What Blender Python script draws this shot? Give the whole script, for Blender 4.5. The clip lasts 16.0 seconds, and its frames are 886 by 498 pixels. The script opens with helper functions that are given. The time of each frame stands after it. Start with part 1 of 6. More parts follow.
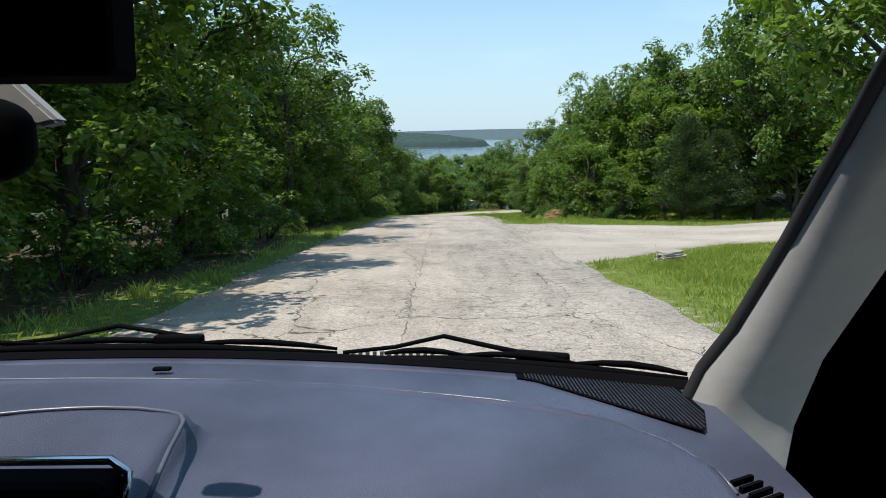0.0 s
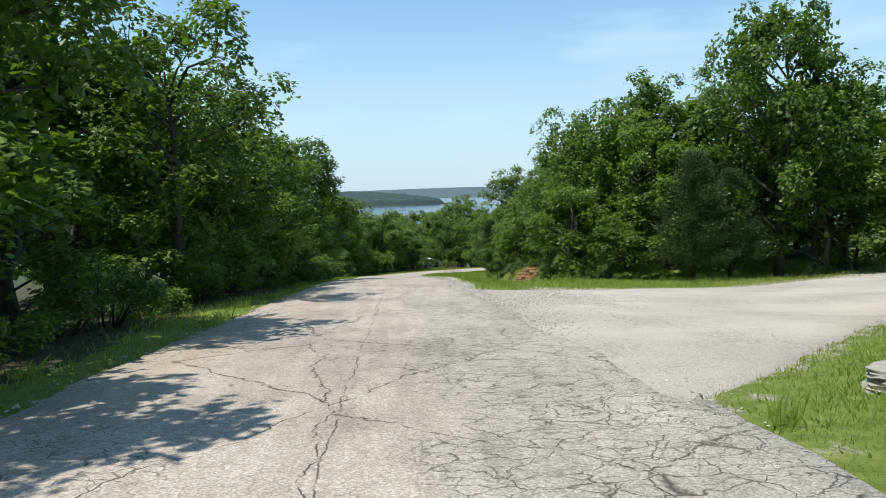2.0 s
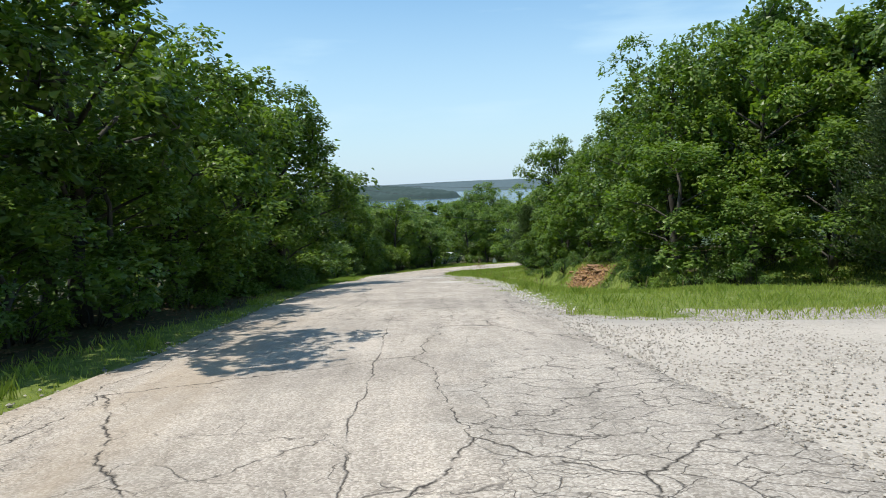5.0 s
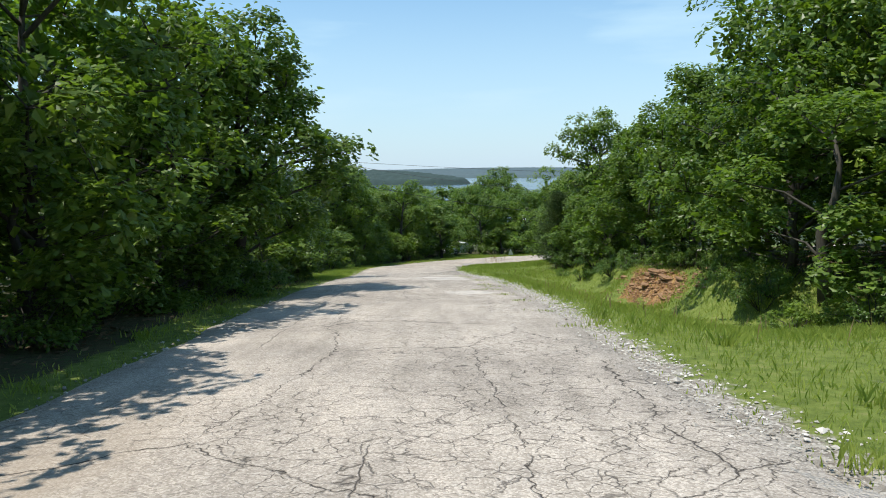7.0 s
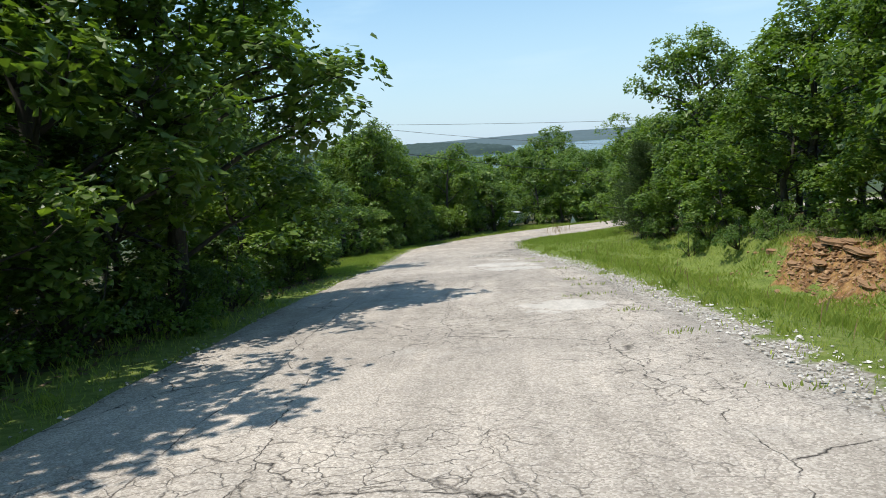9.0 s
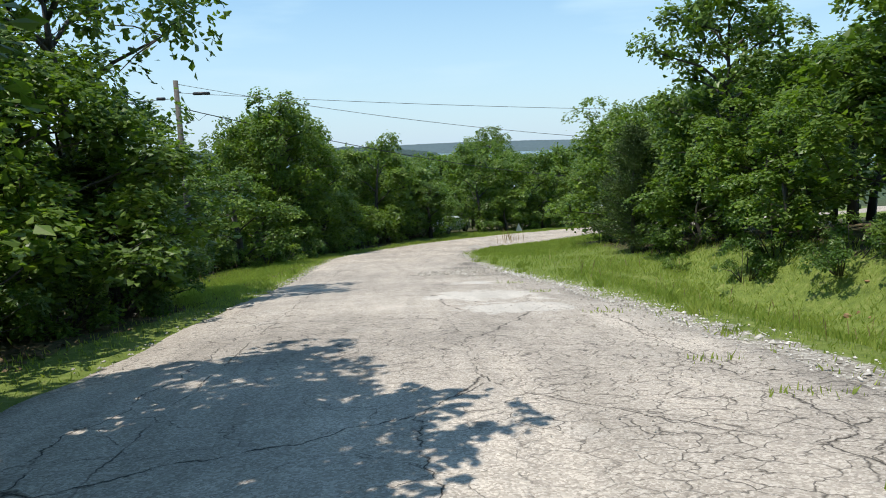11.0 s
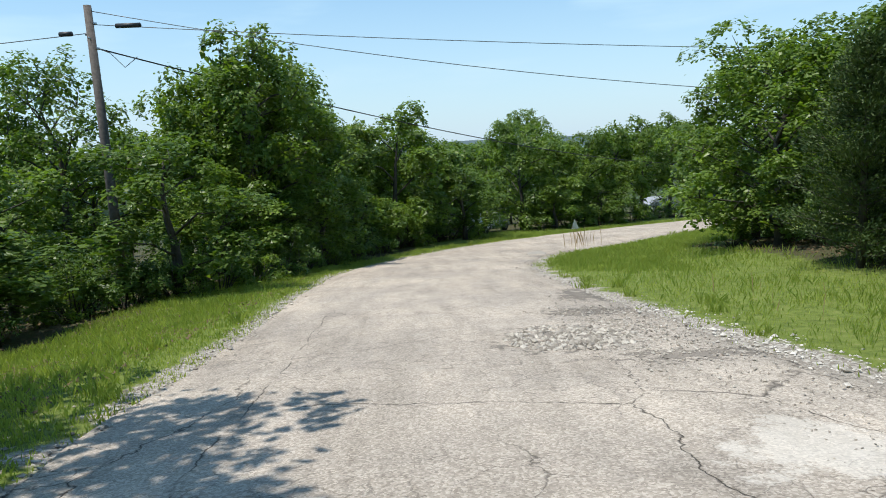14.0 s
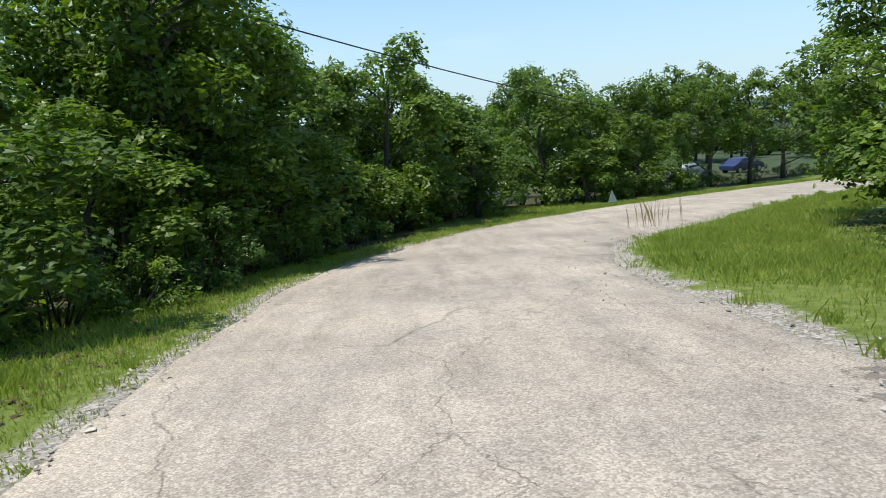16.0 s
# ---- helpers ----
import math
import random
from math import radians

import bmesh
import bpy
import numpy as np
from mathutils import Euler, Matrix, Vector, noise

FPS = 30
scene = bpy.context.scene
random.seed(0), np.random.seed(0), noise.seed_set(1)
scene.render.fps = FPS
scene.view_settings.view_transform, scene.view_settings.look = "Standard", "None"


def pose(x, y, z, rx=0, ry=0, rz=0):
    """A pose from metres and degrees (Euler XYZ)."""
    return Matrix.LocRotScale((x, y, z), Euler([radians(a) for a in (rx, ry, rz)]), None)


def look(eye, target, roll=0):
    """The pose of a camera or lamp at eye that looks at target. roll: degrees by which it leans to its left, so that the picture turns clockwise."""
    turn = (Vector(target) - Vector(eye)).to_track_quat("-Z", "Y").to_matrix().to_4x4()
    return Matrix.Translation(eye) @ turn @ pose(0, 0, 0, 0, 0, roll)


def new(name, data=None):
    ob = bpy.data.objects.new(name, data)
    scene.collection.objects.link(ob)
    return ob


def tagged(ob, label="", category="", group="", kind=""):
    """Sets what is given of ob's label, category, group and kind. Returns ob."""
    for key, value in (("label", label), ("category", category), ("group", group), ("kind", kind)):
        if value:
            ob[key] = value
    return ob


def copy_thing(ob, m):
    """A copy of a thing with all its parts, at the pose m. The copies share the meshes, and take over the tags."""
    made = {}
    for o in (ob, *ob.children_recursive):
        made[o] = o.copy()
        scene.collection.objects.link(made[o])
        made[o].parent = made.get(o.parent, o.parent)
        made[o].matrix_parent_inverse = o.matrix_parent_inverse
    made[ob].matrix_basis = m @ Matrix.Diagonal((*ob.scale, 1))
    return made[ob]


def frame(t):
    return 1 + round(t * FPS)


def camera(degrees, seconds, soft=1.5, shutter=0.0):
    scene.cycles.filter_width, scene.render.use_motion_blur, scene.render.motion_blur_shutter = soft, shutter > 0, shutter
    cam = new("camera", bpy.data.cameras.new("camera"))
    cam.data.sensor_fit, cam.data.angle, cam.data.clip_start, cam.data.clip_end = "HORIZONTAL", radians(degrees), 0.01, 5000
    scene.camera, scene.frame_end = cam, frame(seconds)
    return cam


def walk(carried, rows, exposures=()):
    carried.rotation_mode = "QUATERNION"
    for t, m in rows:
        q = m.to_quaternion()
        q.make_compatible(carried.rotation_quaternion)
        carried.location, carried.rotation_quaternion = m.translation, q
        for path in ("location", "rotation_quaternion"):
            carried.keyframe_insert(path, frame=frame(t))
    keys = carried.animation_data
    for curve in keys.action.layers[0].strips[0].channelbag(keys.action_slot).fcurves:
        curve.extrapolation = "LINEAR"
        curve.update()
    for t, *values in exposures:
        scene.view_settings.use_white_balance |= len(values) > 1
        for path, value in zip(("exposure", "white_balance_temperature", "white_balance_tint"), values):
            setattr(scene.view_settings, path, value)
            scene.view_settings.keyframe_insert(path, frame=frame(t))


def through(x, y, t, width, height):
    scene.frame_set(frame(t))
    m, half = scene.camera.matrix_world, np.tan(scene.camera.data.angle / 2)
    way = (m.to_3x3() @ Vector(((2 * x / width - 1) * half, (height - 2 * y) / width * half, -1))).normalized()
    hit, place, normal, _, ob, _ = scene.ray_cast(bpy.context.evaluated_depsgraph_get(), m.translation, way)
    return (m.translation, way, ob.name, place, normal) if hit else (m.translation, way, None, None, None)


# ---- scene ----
cam = camera(67.7, 16.0, soft=1.0)
METRES, EYE, TILT, LEAN, TURN = 62.0, 1.4, -10.1, 0.5, 0.0
ROWS = [
    (0.0, 0.0, 0.0, 0.0, 0.0, 0.0, -0.0),
    (0.5, 0.0003, 0.0302, 0.0021, -4.31, 1.31, 0.1),
    (1.0, 0.0, 0.0606, 0.0049, -3.47, 5.66, 1.84),
    (1.5, 0.0008, 0.0916, 0.007, -4.19, 5.48, 2.88),
    (2.0, 0.0018, 0.12, 0.0095, -3.68, 4.98, 1.31),
    (2.5, 0.0008, 0.1503, 0.012, -3.78, 6.41, 0.13),
    (3.0, 0.0008, 0.1784, 0.0137, -4.59, 3.94, 1.02),
    (3.5, 0.001, 0.2062, 0.0163, -4.67, 7.54, 2.01),
    (4.0, 0.0006, 0.2353, 0.0187, -2.76, 5.9, 1.35),
    (4.5, 0.0012, 0.2662, 0.0208, -0.56, 3.17, 1.95),
    (5.0, 0.0009, 0.2957, 0.0235, -2.22, 4.49, 1.94),
    (7.5, -0.0002, 0.4463, 0.0405, -1.57, 3.18, -0.02),
    (8.0, -0.0003, 0.4789, 0.0433, -0.0, 5.55, 1.35),
    (8.5, -0.0013, 0.5102, 0.0455, 0.96, 3.38, 1.86),
    (9.0, -0.0008, 0.5404, 0.0477, 2.79, 0.96, 3.22),
    (11.5, -0.0137, 0.7093, 0.055, -4.62, 1.28, 1.92),
    (12.0, -0.0145, 0.7397, 0.057, -2.33, 1.24, 2.78),
    (12.5, -0.0153, 0.7681, 0.0591, -3.11, -0.85, 4.05),
    (13.0, -0.0159, 0.7949, 0.0605, -1.33, 3.04, 3.16),
    (13.5, -0.0172, 0.8247, 0.0623, -2.57, 2.54, 2.72),
    (14.0, -0.0194, 0.8576, 0.0641, -2.38, 1.17, 2.69),
    (14.5, -0.0211, 0.891, 0.0659, -1.85, 1.53, 2.97),
    (15.0, -0.022, 0.9248, 0.0682, 0.03, 2.19, 1.54),
    (15.5, -0.0226, 0.9598, 0.0696, 0.47, 1.39, 1.14),
    (16.0, -0.0226, 0.9953, 0.0719, -2.86, -0.94, 3.77),
]
walk(cam, [(t, pose(0, 0, EYE, TILT, LEAN, TURN) @ pose(METRES * x, METRES * y, METRES * z, 90 + pitch, roll, yaw)) for t, x, y, z, yaw, pitch, roll in ROWS])

# ---------------------------------------------------------------- light
SUN_ELEVATION, SUN_AZIMUTH = 69.0, 200.0          # degrees; azimuth counted from +x towards +y
sun_dir = Vector((math.cos(radians(SUN_ELEVATION)) * math.cos(radians(SUN_AZIMUTH)),
                  math.cos(radians(SUN_ELEVATION)) * math.sin(radians(SUN_AZIMUTH)),
                  math.sin(radians(SUN_ELEVATION))))
sun = new("sun", bpy.data.lights.new("sun", "SUN"))
sun.data.energy, sun.data.angle, sun.data.color = 5.0, radians(0.53), (1.0, 0.955, 0.88)
sun.matrix_world = look(sun_dir * 200, (0, 0, 0))

world = bpy.data.worlds.new("sky")
scene.world = world
world.use_nodes = True
wn, wl = world.node_tree.nodes, world.node_tree.links
sky = wn.new("ShaderNodeTexSky")
sky.sky_type = "NISHITA"
sky.sun_disc = False
sky.sun_elevation = radians(SUN_ELEVATION)
sky.sun_rotation = radians(90 - SUN_AZIMUTH)
sky.air_density, sky.dust_density, sky.ozone_density = 1.0, 0.25, 2.0
wn["Background"].inputs["Strength"].default_value = 0.14
# thin high wisps of cloud
coord, squeeze, wisp = wn.new("ShaderNodeTexCoord"), wn.new("ShaderNodeMapping"), wn.new("ShaderNodeTexNoise")
squeeze.inputs["Scale"].default_value = (1.6, 1.6, 9.0)
wisp.inputs["Scale"].default_value, wisp.inputs["Detail"].default_value = 1.7, 6
ramp, over = wn.new("ShaderNodeValToRGB"), wn.new("ShaderNodeMixRGB")
ramp.color_ramp.elements[0].position, ramp.color_ramp.elements[1].position = 0.50, 0.72
ramp.color_ramp.elements[1].color = (0.45, 0.45, 0.45, 1)
over.inputs["Color2"].default_value = (6.5, 6.6, 6.8, 1)
wl.new(coord.outputs["Generated"], squeeze.inputs["Vector"])
wl.new(squeeze.outputs["Vector"], wisp.inputs["Vector"])
wl.new(wisp.outputs["Fac"], ramp.inputs["Fac"])
wl.new(ramp.outputs["Color"], over.inputs["Fac"])
wl.new(sky.outputs["Color"], over.inputs["Color1"])
# pale summer haze low over the horizon
height, low, haze = wn.new("ShaderNodeSeparateXYZ"), wn.new("ShaderNodeValToRGB"), wn.new("ShaderNodeMixRGB")
low.color_ramp.elements[0].color, low.color_ramp.elements[1].color = (0.9, 0.9, 0.9, 1), (0, 0, 0, 1)
low.color_ramp.elements[1].position = 0.31
haze.inputs["Color2"].default_value = (4.2, 5.3, 6.45, 1)
tint = wn.new("ShaderNodeMixRGB")
tint.blend_type = "MULTIPLY"
tint.inputs["Fac"].default_value = 1.0
tint.inputs["Color2"].default_value = (0.98, 1.29, 1.30, 1)
wl.new(coord.outputs["Generated"], height.inputs["Vector"])
wl.new(height.outputs["Z"], low.inputs["Fac"])
wl.new(over.outputs["Color"], tint.inputs["Color1"])
wl.new(low.outputs["Color"], haze.inputs["Fac"])
wl.new(tint.outputs["Color"], haze.inputs["Color1"])
wl.new(haze.outputs["Color"], wn["Background"].inputs["Color"])


# ---------------------------------------------------------------- materials
def material(name, rough=0.8, metallic=0.0, spec=0.5):
    m = bpy.data.materials.new(name)
    m.use_nodes = True
    n = m.node_tree.nodes
    b = n["Principled BSDF"]
    b.inputs["Roughness"].default_value = rough
    b.inputs["Metallic"].default_value = metallic
    b.inputs["Specular IOR Level"].default_value = spec
    return m, n, m.node_tree.links, b


def noise_node(n, l, scale, detail=4, rough=0.55, vector=None, distort=0.0):
    t = n.new("ShaderNodeTexNoise")
    t.inputs["Scale"].default_value = scale
    t.inputs["Detail"].default_value = detail
    t.inputs["Roughness"].default_value = rough
    t.inputs["Distortion"].default_value = distort
    if vector:
        l.new(vector, t.inputs["Vector"])
    return t.outputs["Fac"]


def ramp_node(n, l, value, stops):
    r = n.new("ShaderNodeValToRGB")
    e = r.color_ramp.elements
    while len(e) < len(stops):
        e.new(0.5)
    for k, (pos, col) in zip(e, stops):
        k.position = pos
        k.color = (*col, 1) if len(col) == 3 else col
    l.new(value, r.inputs["Fac"])
    return r.outputs["Color"]


def mix_node(n, l, fac, a, b, how="MIX"):
    m = n.new("ShaderNodeMixRGB")
    m.blend_type = how
    for key, v in (("Fac", fac), ("Color1", a), ("Color2", b)):
        if isinstance(v, (int, float)):
            m.inputs[key].default_value = v if key == "Fac" else (v, v, v, 1)
        elif isinstance(v, tuple):
            m.inputs[key].default_value = (*v, 1)
        else:
            l.new(v, m.inputs[key])
    return m.outputs["Color"]


def math_node(n, l, how, a, b=0.0, clamp=False):
    m = n.new("ShaderNodeMath")
    m.operation = how
    m.use_clamp = clamp
    for k, v in ((0, a), (1, b)):
        if isinstance(v, (int, float)):
            m.inputs[k].default_value = v
        else:
            l.new(v, m.inputs[k])
    return m.outputs["Value"]


def bump_node(n, l, height, strength, distance):
    b = n.new("ShaderNodeBump")
    b.inputs["Strength"].default_value = strength
    b.inputs["Distance"].default_value = distance
    l.new(height, b.inputs["Height"])
    return b.outputs["Normal"]


def position(n):
    return n.new("ShaderNodeNewGeometry").outputs["Position"]


def leaf_material(name, dark, light, through, rough=0.42, share=0.32):
    m, n, l, b = material(name, rough, spec=0.26)
    geo, info = n.new("ShaderNodeNewGeometry"), n.new("ShaderNodeObjectInfo")
    mixed = math_node(n, l, "ADD", math_node(n, l, "MULTIPLY", geo.outputs["Random Per Island"], 0.45),
                      math_node(n, l, "MULTIPLY", info.outputs["Random"], 0.22))
    clump = noise_node(n, l, 1.5, 3, vector=position(n))
    mixed = math_node(n, l, "ADD", mixed, math_node(n, l, "SUBTRACT", math_node(n, l, "MULTIPLY", clump, 1.3), 0.50), True)
    mid = tuple(0.55 * a + 0.45 * c for a, c in zip(dark, light))
    col = ramp_node(n, l, mixed, [(0.0, dark), (0.55, mid), (0.93, light), (1.0, tuple(min(1, c * 1.35) for c in light))])
    l.new(col, b.inputs["Base Color"])
    t = n.new("ShaderNodeBsdfTranslucent")
    l.new(mix_node(n, l, 1.0, col, through, "MULTIPLY"), t.inputs["Color"])
    mix = n.new("ShaderNodeMixShader")
    mix.inputs["Fac"].default_value = share
    l.new(b.outputs["BSDF"], mix.inputs[1])
    l.new(t.outputs["BSDF"], mix.inputs[2])
    l.new(mix.outputs["Shader"], n["Material Output"].inputs["Surface"])
    return m


OAK_LEAF = leaf_material("oak_leaf", (0.052, 0.096, 0.022), (0.192, 0.272, 0.050), (1.7, 1.9, 0.55), 0.38, 0.35)
YOUNG_LEAF = leaf_material("young_leaf", (0.054, 0.106, 0.026), (0.225, 0.305, 0.052), (1.7, 1.9, 0.6), 0.38, 0.36)
SHRUB_LEAF = leaf_material("shrub_leaf", (0.036, 0.080, 0.022), (0.155, 0.232, 0.044), (1.7, 1.9, 0.6), 0.38, 0.34)
CEDAR_LEAF = leaf_material("cedar_leaf", (0.032, 0.060, 0.019), (0.092, 0.132, 0.038), (1.2, 1.4, 0.7), 0.6, 0.15)
GRASS_BLADE = leaf_material("grass_blade", (0.190, 0.262, 0.046), (0.405, 0.455, 0.118), (1.5, 1.55, 0.75), 0.5, 0.40)
DRY_STALK = leaf_material("dry_stalk", (0.26, 0.19, 0.09), (0.42, 0.33, 0.18), (1.2, 1.1, 0.8), 0.7, 0.2)
FAR_LEAF = leaf_material("far_leaf", (0.040, 0.070, 0.035), (0.080, 0.120, 0.060), (1.2, 1.3, 0.9), 0.8, 0.1)
# peninsula and ridge: the haze of distance is mixed into these blue-grey leaf colours
HAZED_SPIT_LEAF = leaf_material("hazed_spit_leaf", (0.036, 0.060, 0.056), (0.052, 0.080, 0.070), (1.0, 1.0, 1.0), 0.9, 0.05)
HAZED_RIDGE_LEAF = leaf_material("hazed_ridge_leaf", (0.078, 0.112, 0.122), (0.094, 0.132, 0.140), (1.0, 1.0, 1.0), 0.95, 0.05)


def bark_material():
    m, n, l, b = material("bark", 0.9)
    p = position(n)
    st = n.new("ShaderNodeMapping")
    st.inputs["Scale"].default_value = (14, 14, 2.5)
    l.new(p, st.inputs["Vector"])
    f = noise_node(n, l, 1.6, 6, 0.65, st.outputs["Vector"])
    g = noise_node(n, l, 0.8, 3, vector=p)
    c = ramp_node(n, l, f, [(0.3, (0.022, 0.018, 0.014)), (0.62, (0.078, 0.066, 0.054)), (0.85, (0.140, 0.126, 0.110))])
    l.new(mix_node(n, l, math_node(n, l, "MULTIPLY", g, 0.4), c, (0.085, 0.092, 0.070)), b.inputs["Base Color"])
    l.new(bump_node(n, l, f, 0.7, 0.02), b.inputs["Normal"])
    return m


BARK = bark_material()


def asphalt_material():
    """Bleached chip seal: chippings, wandering long cracks, crazed patches, sand, pale wheel tracks."""
    m, n, l, b = material("worn_asphalt", 0.93, spec=0.2)
    p = position(n)
    warp = n.new("ShaderNodeTexNoise")
    warp.inputs["Scale"].default_value, warp.inputs["Detail"].default_value = 1.1, 4
    l.new(p, warp.inputs["Vector"])
    add = n.new("ShaderNodeVectorMath")
    add.operation = "MULTIPLY_ADD"
    l.new(warp.outputs["Color"], add.inputs[0])
    add.inputs[1].default_value = (0.55, 0.55, 0.0)
    l.new(p, add.inputs[2])
    jag = n.new("ShaderNodeTexNoise")
    jag.inputs["Scale"].default_value, jag.inputs["Detail"].default_value = 7.0, 3
    l.new(p, jag.inputs["Vector"])
    jagged = n.new("ShaderNodeVectorMath")
    jagged.operation = "MULTIPLY_ADD"
    l.new(jag.outputs["Color"], jagged.inputs[0])
    jagged.inputs[1].default_value = (0.16, 0.16, 0.0)
    l.new(add.outputs["Vector"], jagged.inputs[2])
    flat = n.new("ShaderNodeMapping")
    flat.inputs["Scale"].default_value = (1, 1, 0)
    l.new(jagged.outputs["Vector"], flat.inputs["Vector"])

    def cracks(scale, stretch, width):
        s = n.new("ShaderNodeMapping")
        s.inputs["Scale"].default_value = stretch
        l.new(flat.outputs["Vector"], s.inputs["Vector"])
        v = n.new("ShaderNodeTexVoronoi")
        v.feature = "DISTANCE_TO_EDGE"
        v.inputs["Scale"].default_value = scale
        l.new(s.outputs["Vector"], v.inputs["Vector"])
        return math_node(n, l, "SUBTRACT", 1.0, math_node(n, l, "DIVIDE", v.outputs["Distance"], width, True), True)

    place = noise_node(n, l, 0.22, 3, vector=p)
    fine_where = ramp_node(n, l, place, [(0.41, (0, 0, 0)), (0.54, (1, 1, 1))])
    long_cracks = cracks(0.42, (1.0, 0.55, 1), 0.0042)
    mid_cracks = math_node(n, l, "MULTIPLY", cracks(1.7, (0.75, 1.25, 1), 0.0085), ramp_node(n, l, noise_node(n, l, 0.5, 3, vector=p), [(0.38, (0.1, 0.1, 0.1)), (0.6, (1, 1, 1))]))
    fine_cracks = math_node(n, l, "MULTIPLY", cracks(5.2, (0.8, 1.2, 1), 0.032), fine_where)
    crack = math_node(n, l, "MAXIMUM", long_cracks, math_node(n, l, "MAXIMUM", math_node(n, l, "MULTIPLY", mid_cracks, 0.8), math_node(n, l, "MULTIPLY", fine_cracks, 0.8)))
    broken = ramp_node(n, l, noise_node(n, l, 3.4, 5, 0.7, p), [(0.37, (0.02, 0.02, 0.02)), (0.50, (1, 1, 1))])
    crack = math_node(n, l, "MULTIPLY", crack, broken)
    # the far stretch was resealed and is hardly cracked; a paving joint runs along the left-hand lane
    xyz = n.new("ShaderNodeSeparateXYZ")
    l.new(p, xyz.inputs["Vector"])
    sealed = n.new("ShaderNodeMapRange")
    sealed.interpolation_type = "SMOOTHSTEP"
    for key, v in (("From Min", 58.0), ("From Max", 65.0), ("To Min", 1.0), ("To Max", 0.5)):
        sealed.inputs[key].default_value = v
    l.new(math_node(n, l, "ADD", xyz.outputs["Y"], math_node(n, l, "MULTIPLY", place, 6.0)), sealed.inputs["Value"])
    crack = math_node(n, l, "MULTIPLY", crack, sealed.outputs["Result"])
    def within(value, a, b):
        r = n.new("ShaderNodeMapRange")
        r.interpolation_type = "SMOOTHSTEP"
        r.inputs["From Min"].default_value, r.inputs["From Max"].default_value = a, b
        l.new(value, r.inputs["Value"])
        return r.outputs["Result"]

    ragged = math_node(n, l, "MULTIPLY", math_node(n, l, "SUBTRACT", noise_node(n, l, 0.9, 5, 0.6, p), 0.5), 2.2)
    old = math_node(n, l, "MULTIPLY", within(math_node(n, l, "ADD", xyz.outputs["X"], ragged), 0.1, 0.7),
                    math_node(n, l, "MULTIPLY", within(xyz.outputs["Y"], 5.0, 9.0), math_node(n, l, "SUBTRACT", 1.0, within(math_node(n, l, "ADD", xyz.outputs["Y"], ragged), 24.0, 28.0))))
    blocks = math_node(n, l, "MULTIPLY", math_node(n, l, "MULTIPLY", cracks(2.6, (0.8, 1.45, 1), 0.020), old), 0.85)
    crack = math_node(n, l, "MAXIMUM", crack, blocks)
    wander = math_node(n, l, "MULTIPLY", math_node(n, l, "SUBTRACT", noise_node(n, l, 0.8, 5, 0.7, p), 0.5), 0.30)
    gaps = ramp_node(n, l, noise_node(n, l, 1.7, 4, vector=p), [(0.40, (0.1, 0.1, 0.1)), (0.52, (0.9, 0.9, 0.9))])

    def joint(x0, lean, y0, y1):
        line = math_node(n, l, "MULTIPLY", math_node(n, l, "SUBTRACT", xyz.outputs["Y"], y0), lean)
        off = math_node(n, l, "ABSOLUTE", math_node(n, l, "ADD", math_node(n, l, "ADD", math_node(n, l, "ADD", xyz.outputs["X"], -x0), line), wander))
        run = math_node(n, l, "MULTIPLY", math_node(n, l, "GREATER_THAN", xyz.outputs["Y"], y0), math_node(n, l, "LESS_THAN", xyz.outputs["Y"], y1))
        return math_node(n, l, "MULTIPLY", math_node(n, l, "MULTIPLY", math_node(n, l, "SUBTRACT", 1.0, math_node(n, l, "DIVIDE", off, 0.011, True), True), run), gaps)

    crack = math_node(n, l, "MAXIMUM", crack, math_node(n, l, "MAXIMUM", joint(-2.2, 0.019, 34.0, 64.0), joint(-0.43, 0.0, 3.0, 30.0)))
    chips = n.new("ShaderNodeTexVoronoi")
    chips.inputs["Scale"].default_value = 70
    l.new(p, chips.inputs["Vector"])
    chip = n.new("ShaderNodeSeparateColor")
    l.new(chips.outputs["Color"], chip.inputs["Color"])
    c = ramp_node(n, l, chip.outputs[0], [(0.0, (0.302, 0.268, 0.232)), (0.6, (0.440, 0.397, 0.349)), (1.0, (0.572, 0.524, 0.468))])
    big = noise_node(n, l, 0.35, 8, 0.72, p)
    c = mix_node(n, l, 1.0, c, ramp_node(n, l, big, [(0.3, (0.70, 0.69, 0.68)), (0.7, (1.20, 1.18, 1.15))]), "MULTIPLY")
    c = mix_node(n, l, math_node(n, l, "MULTIPLY", old, 0.55), c, mix_node(n, l, 1.0, c, (0.90, 0.93, 0.955), "MULTIPLY"))
    stain = noise_node(n, l, 1.7, 5, 0.6, p)
    c = mix_node(n, l, ramp_node(n, l, stain, [(0.62, (0, 0, 0)), (0.78, (0.35, 0.35, 0.35))]), c, (0.19, 0.165, 0.145))
    grit = noise_node(n, l, 0.9, 5, 0.65, p)
    c = mix_node(n, l, ramp_node(n, l, grit, [(0.60, (0, 0, 0)), (0.74, (0.4, 0.4, 0.4))]), c, (0.50, 0.47, 0.43))
    # pale threadbare spots where the seal has worn through to the stone
    fray = math_node(n, l, "MULTIPLY", math_node(n, l, "SUBTRACT", noise_node(n, l, 2.6, 6, 0.72, p), 0.5), 3.4)
    worn = 0.0
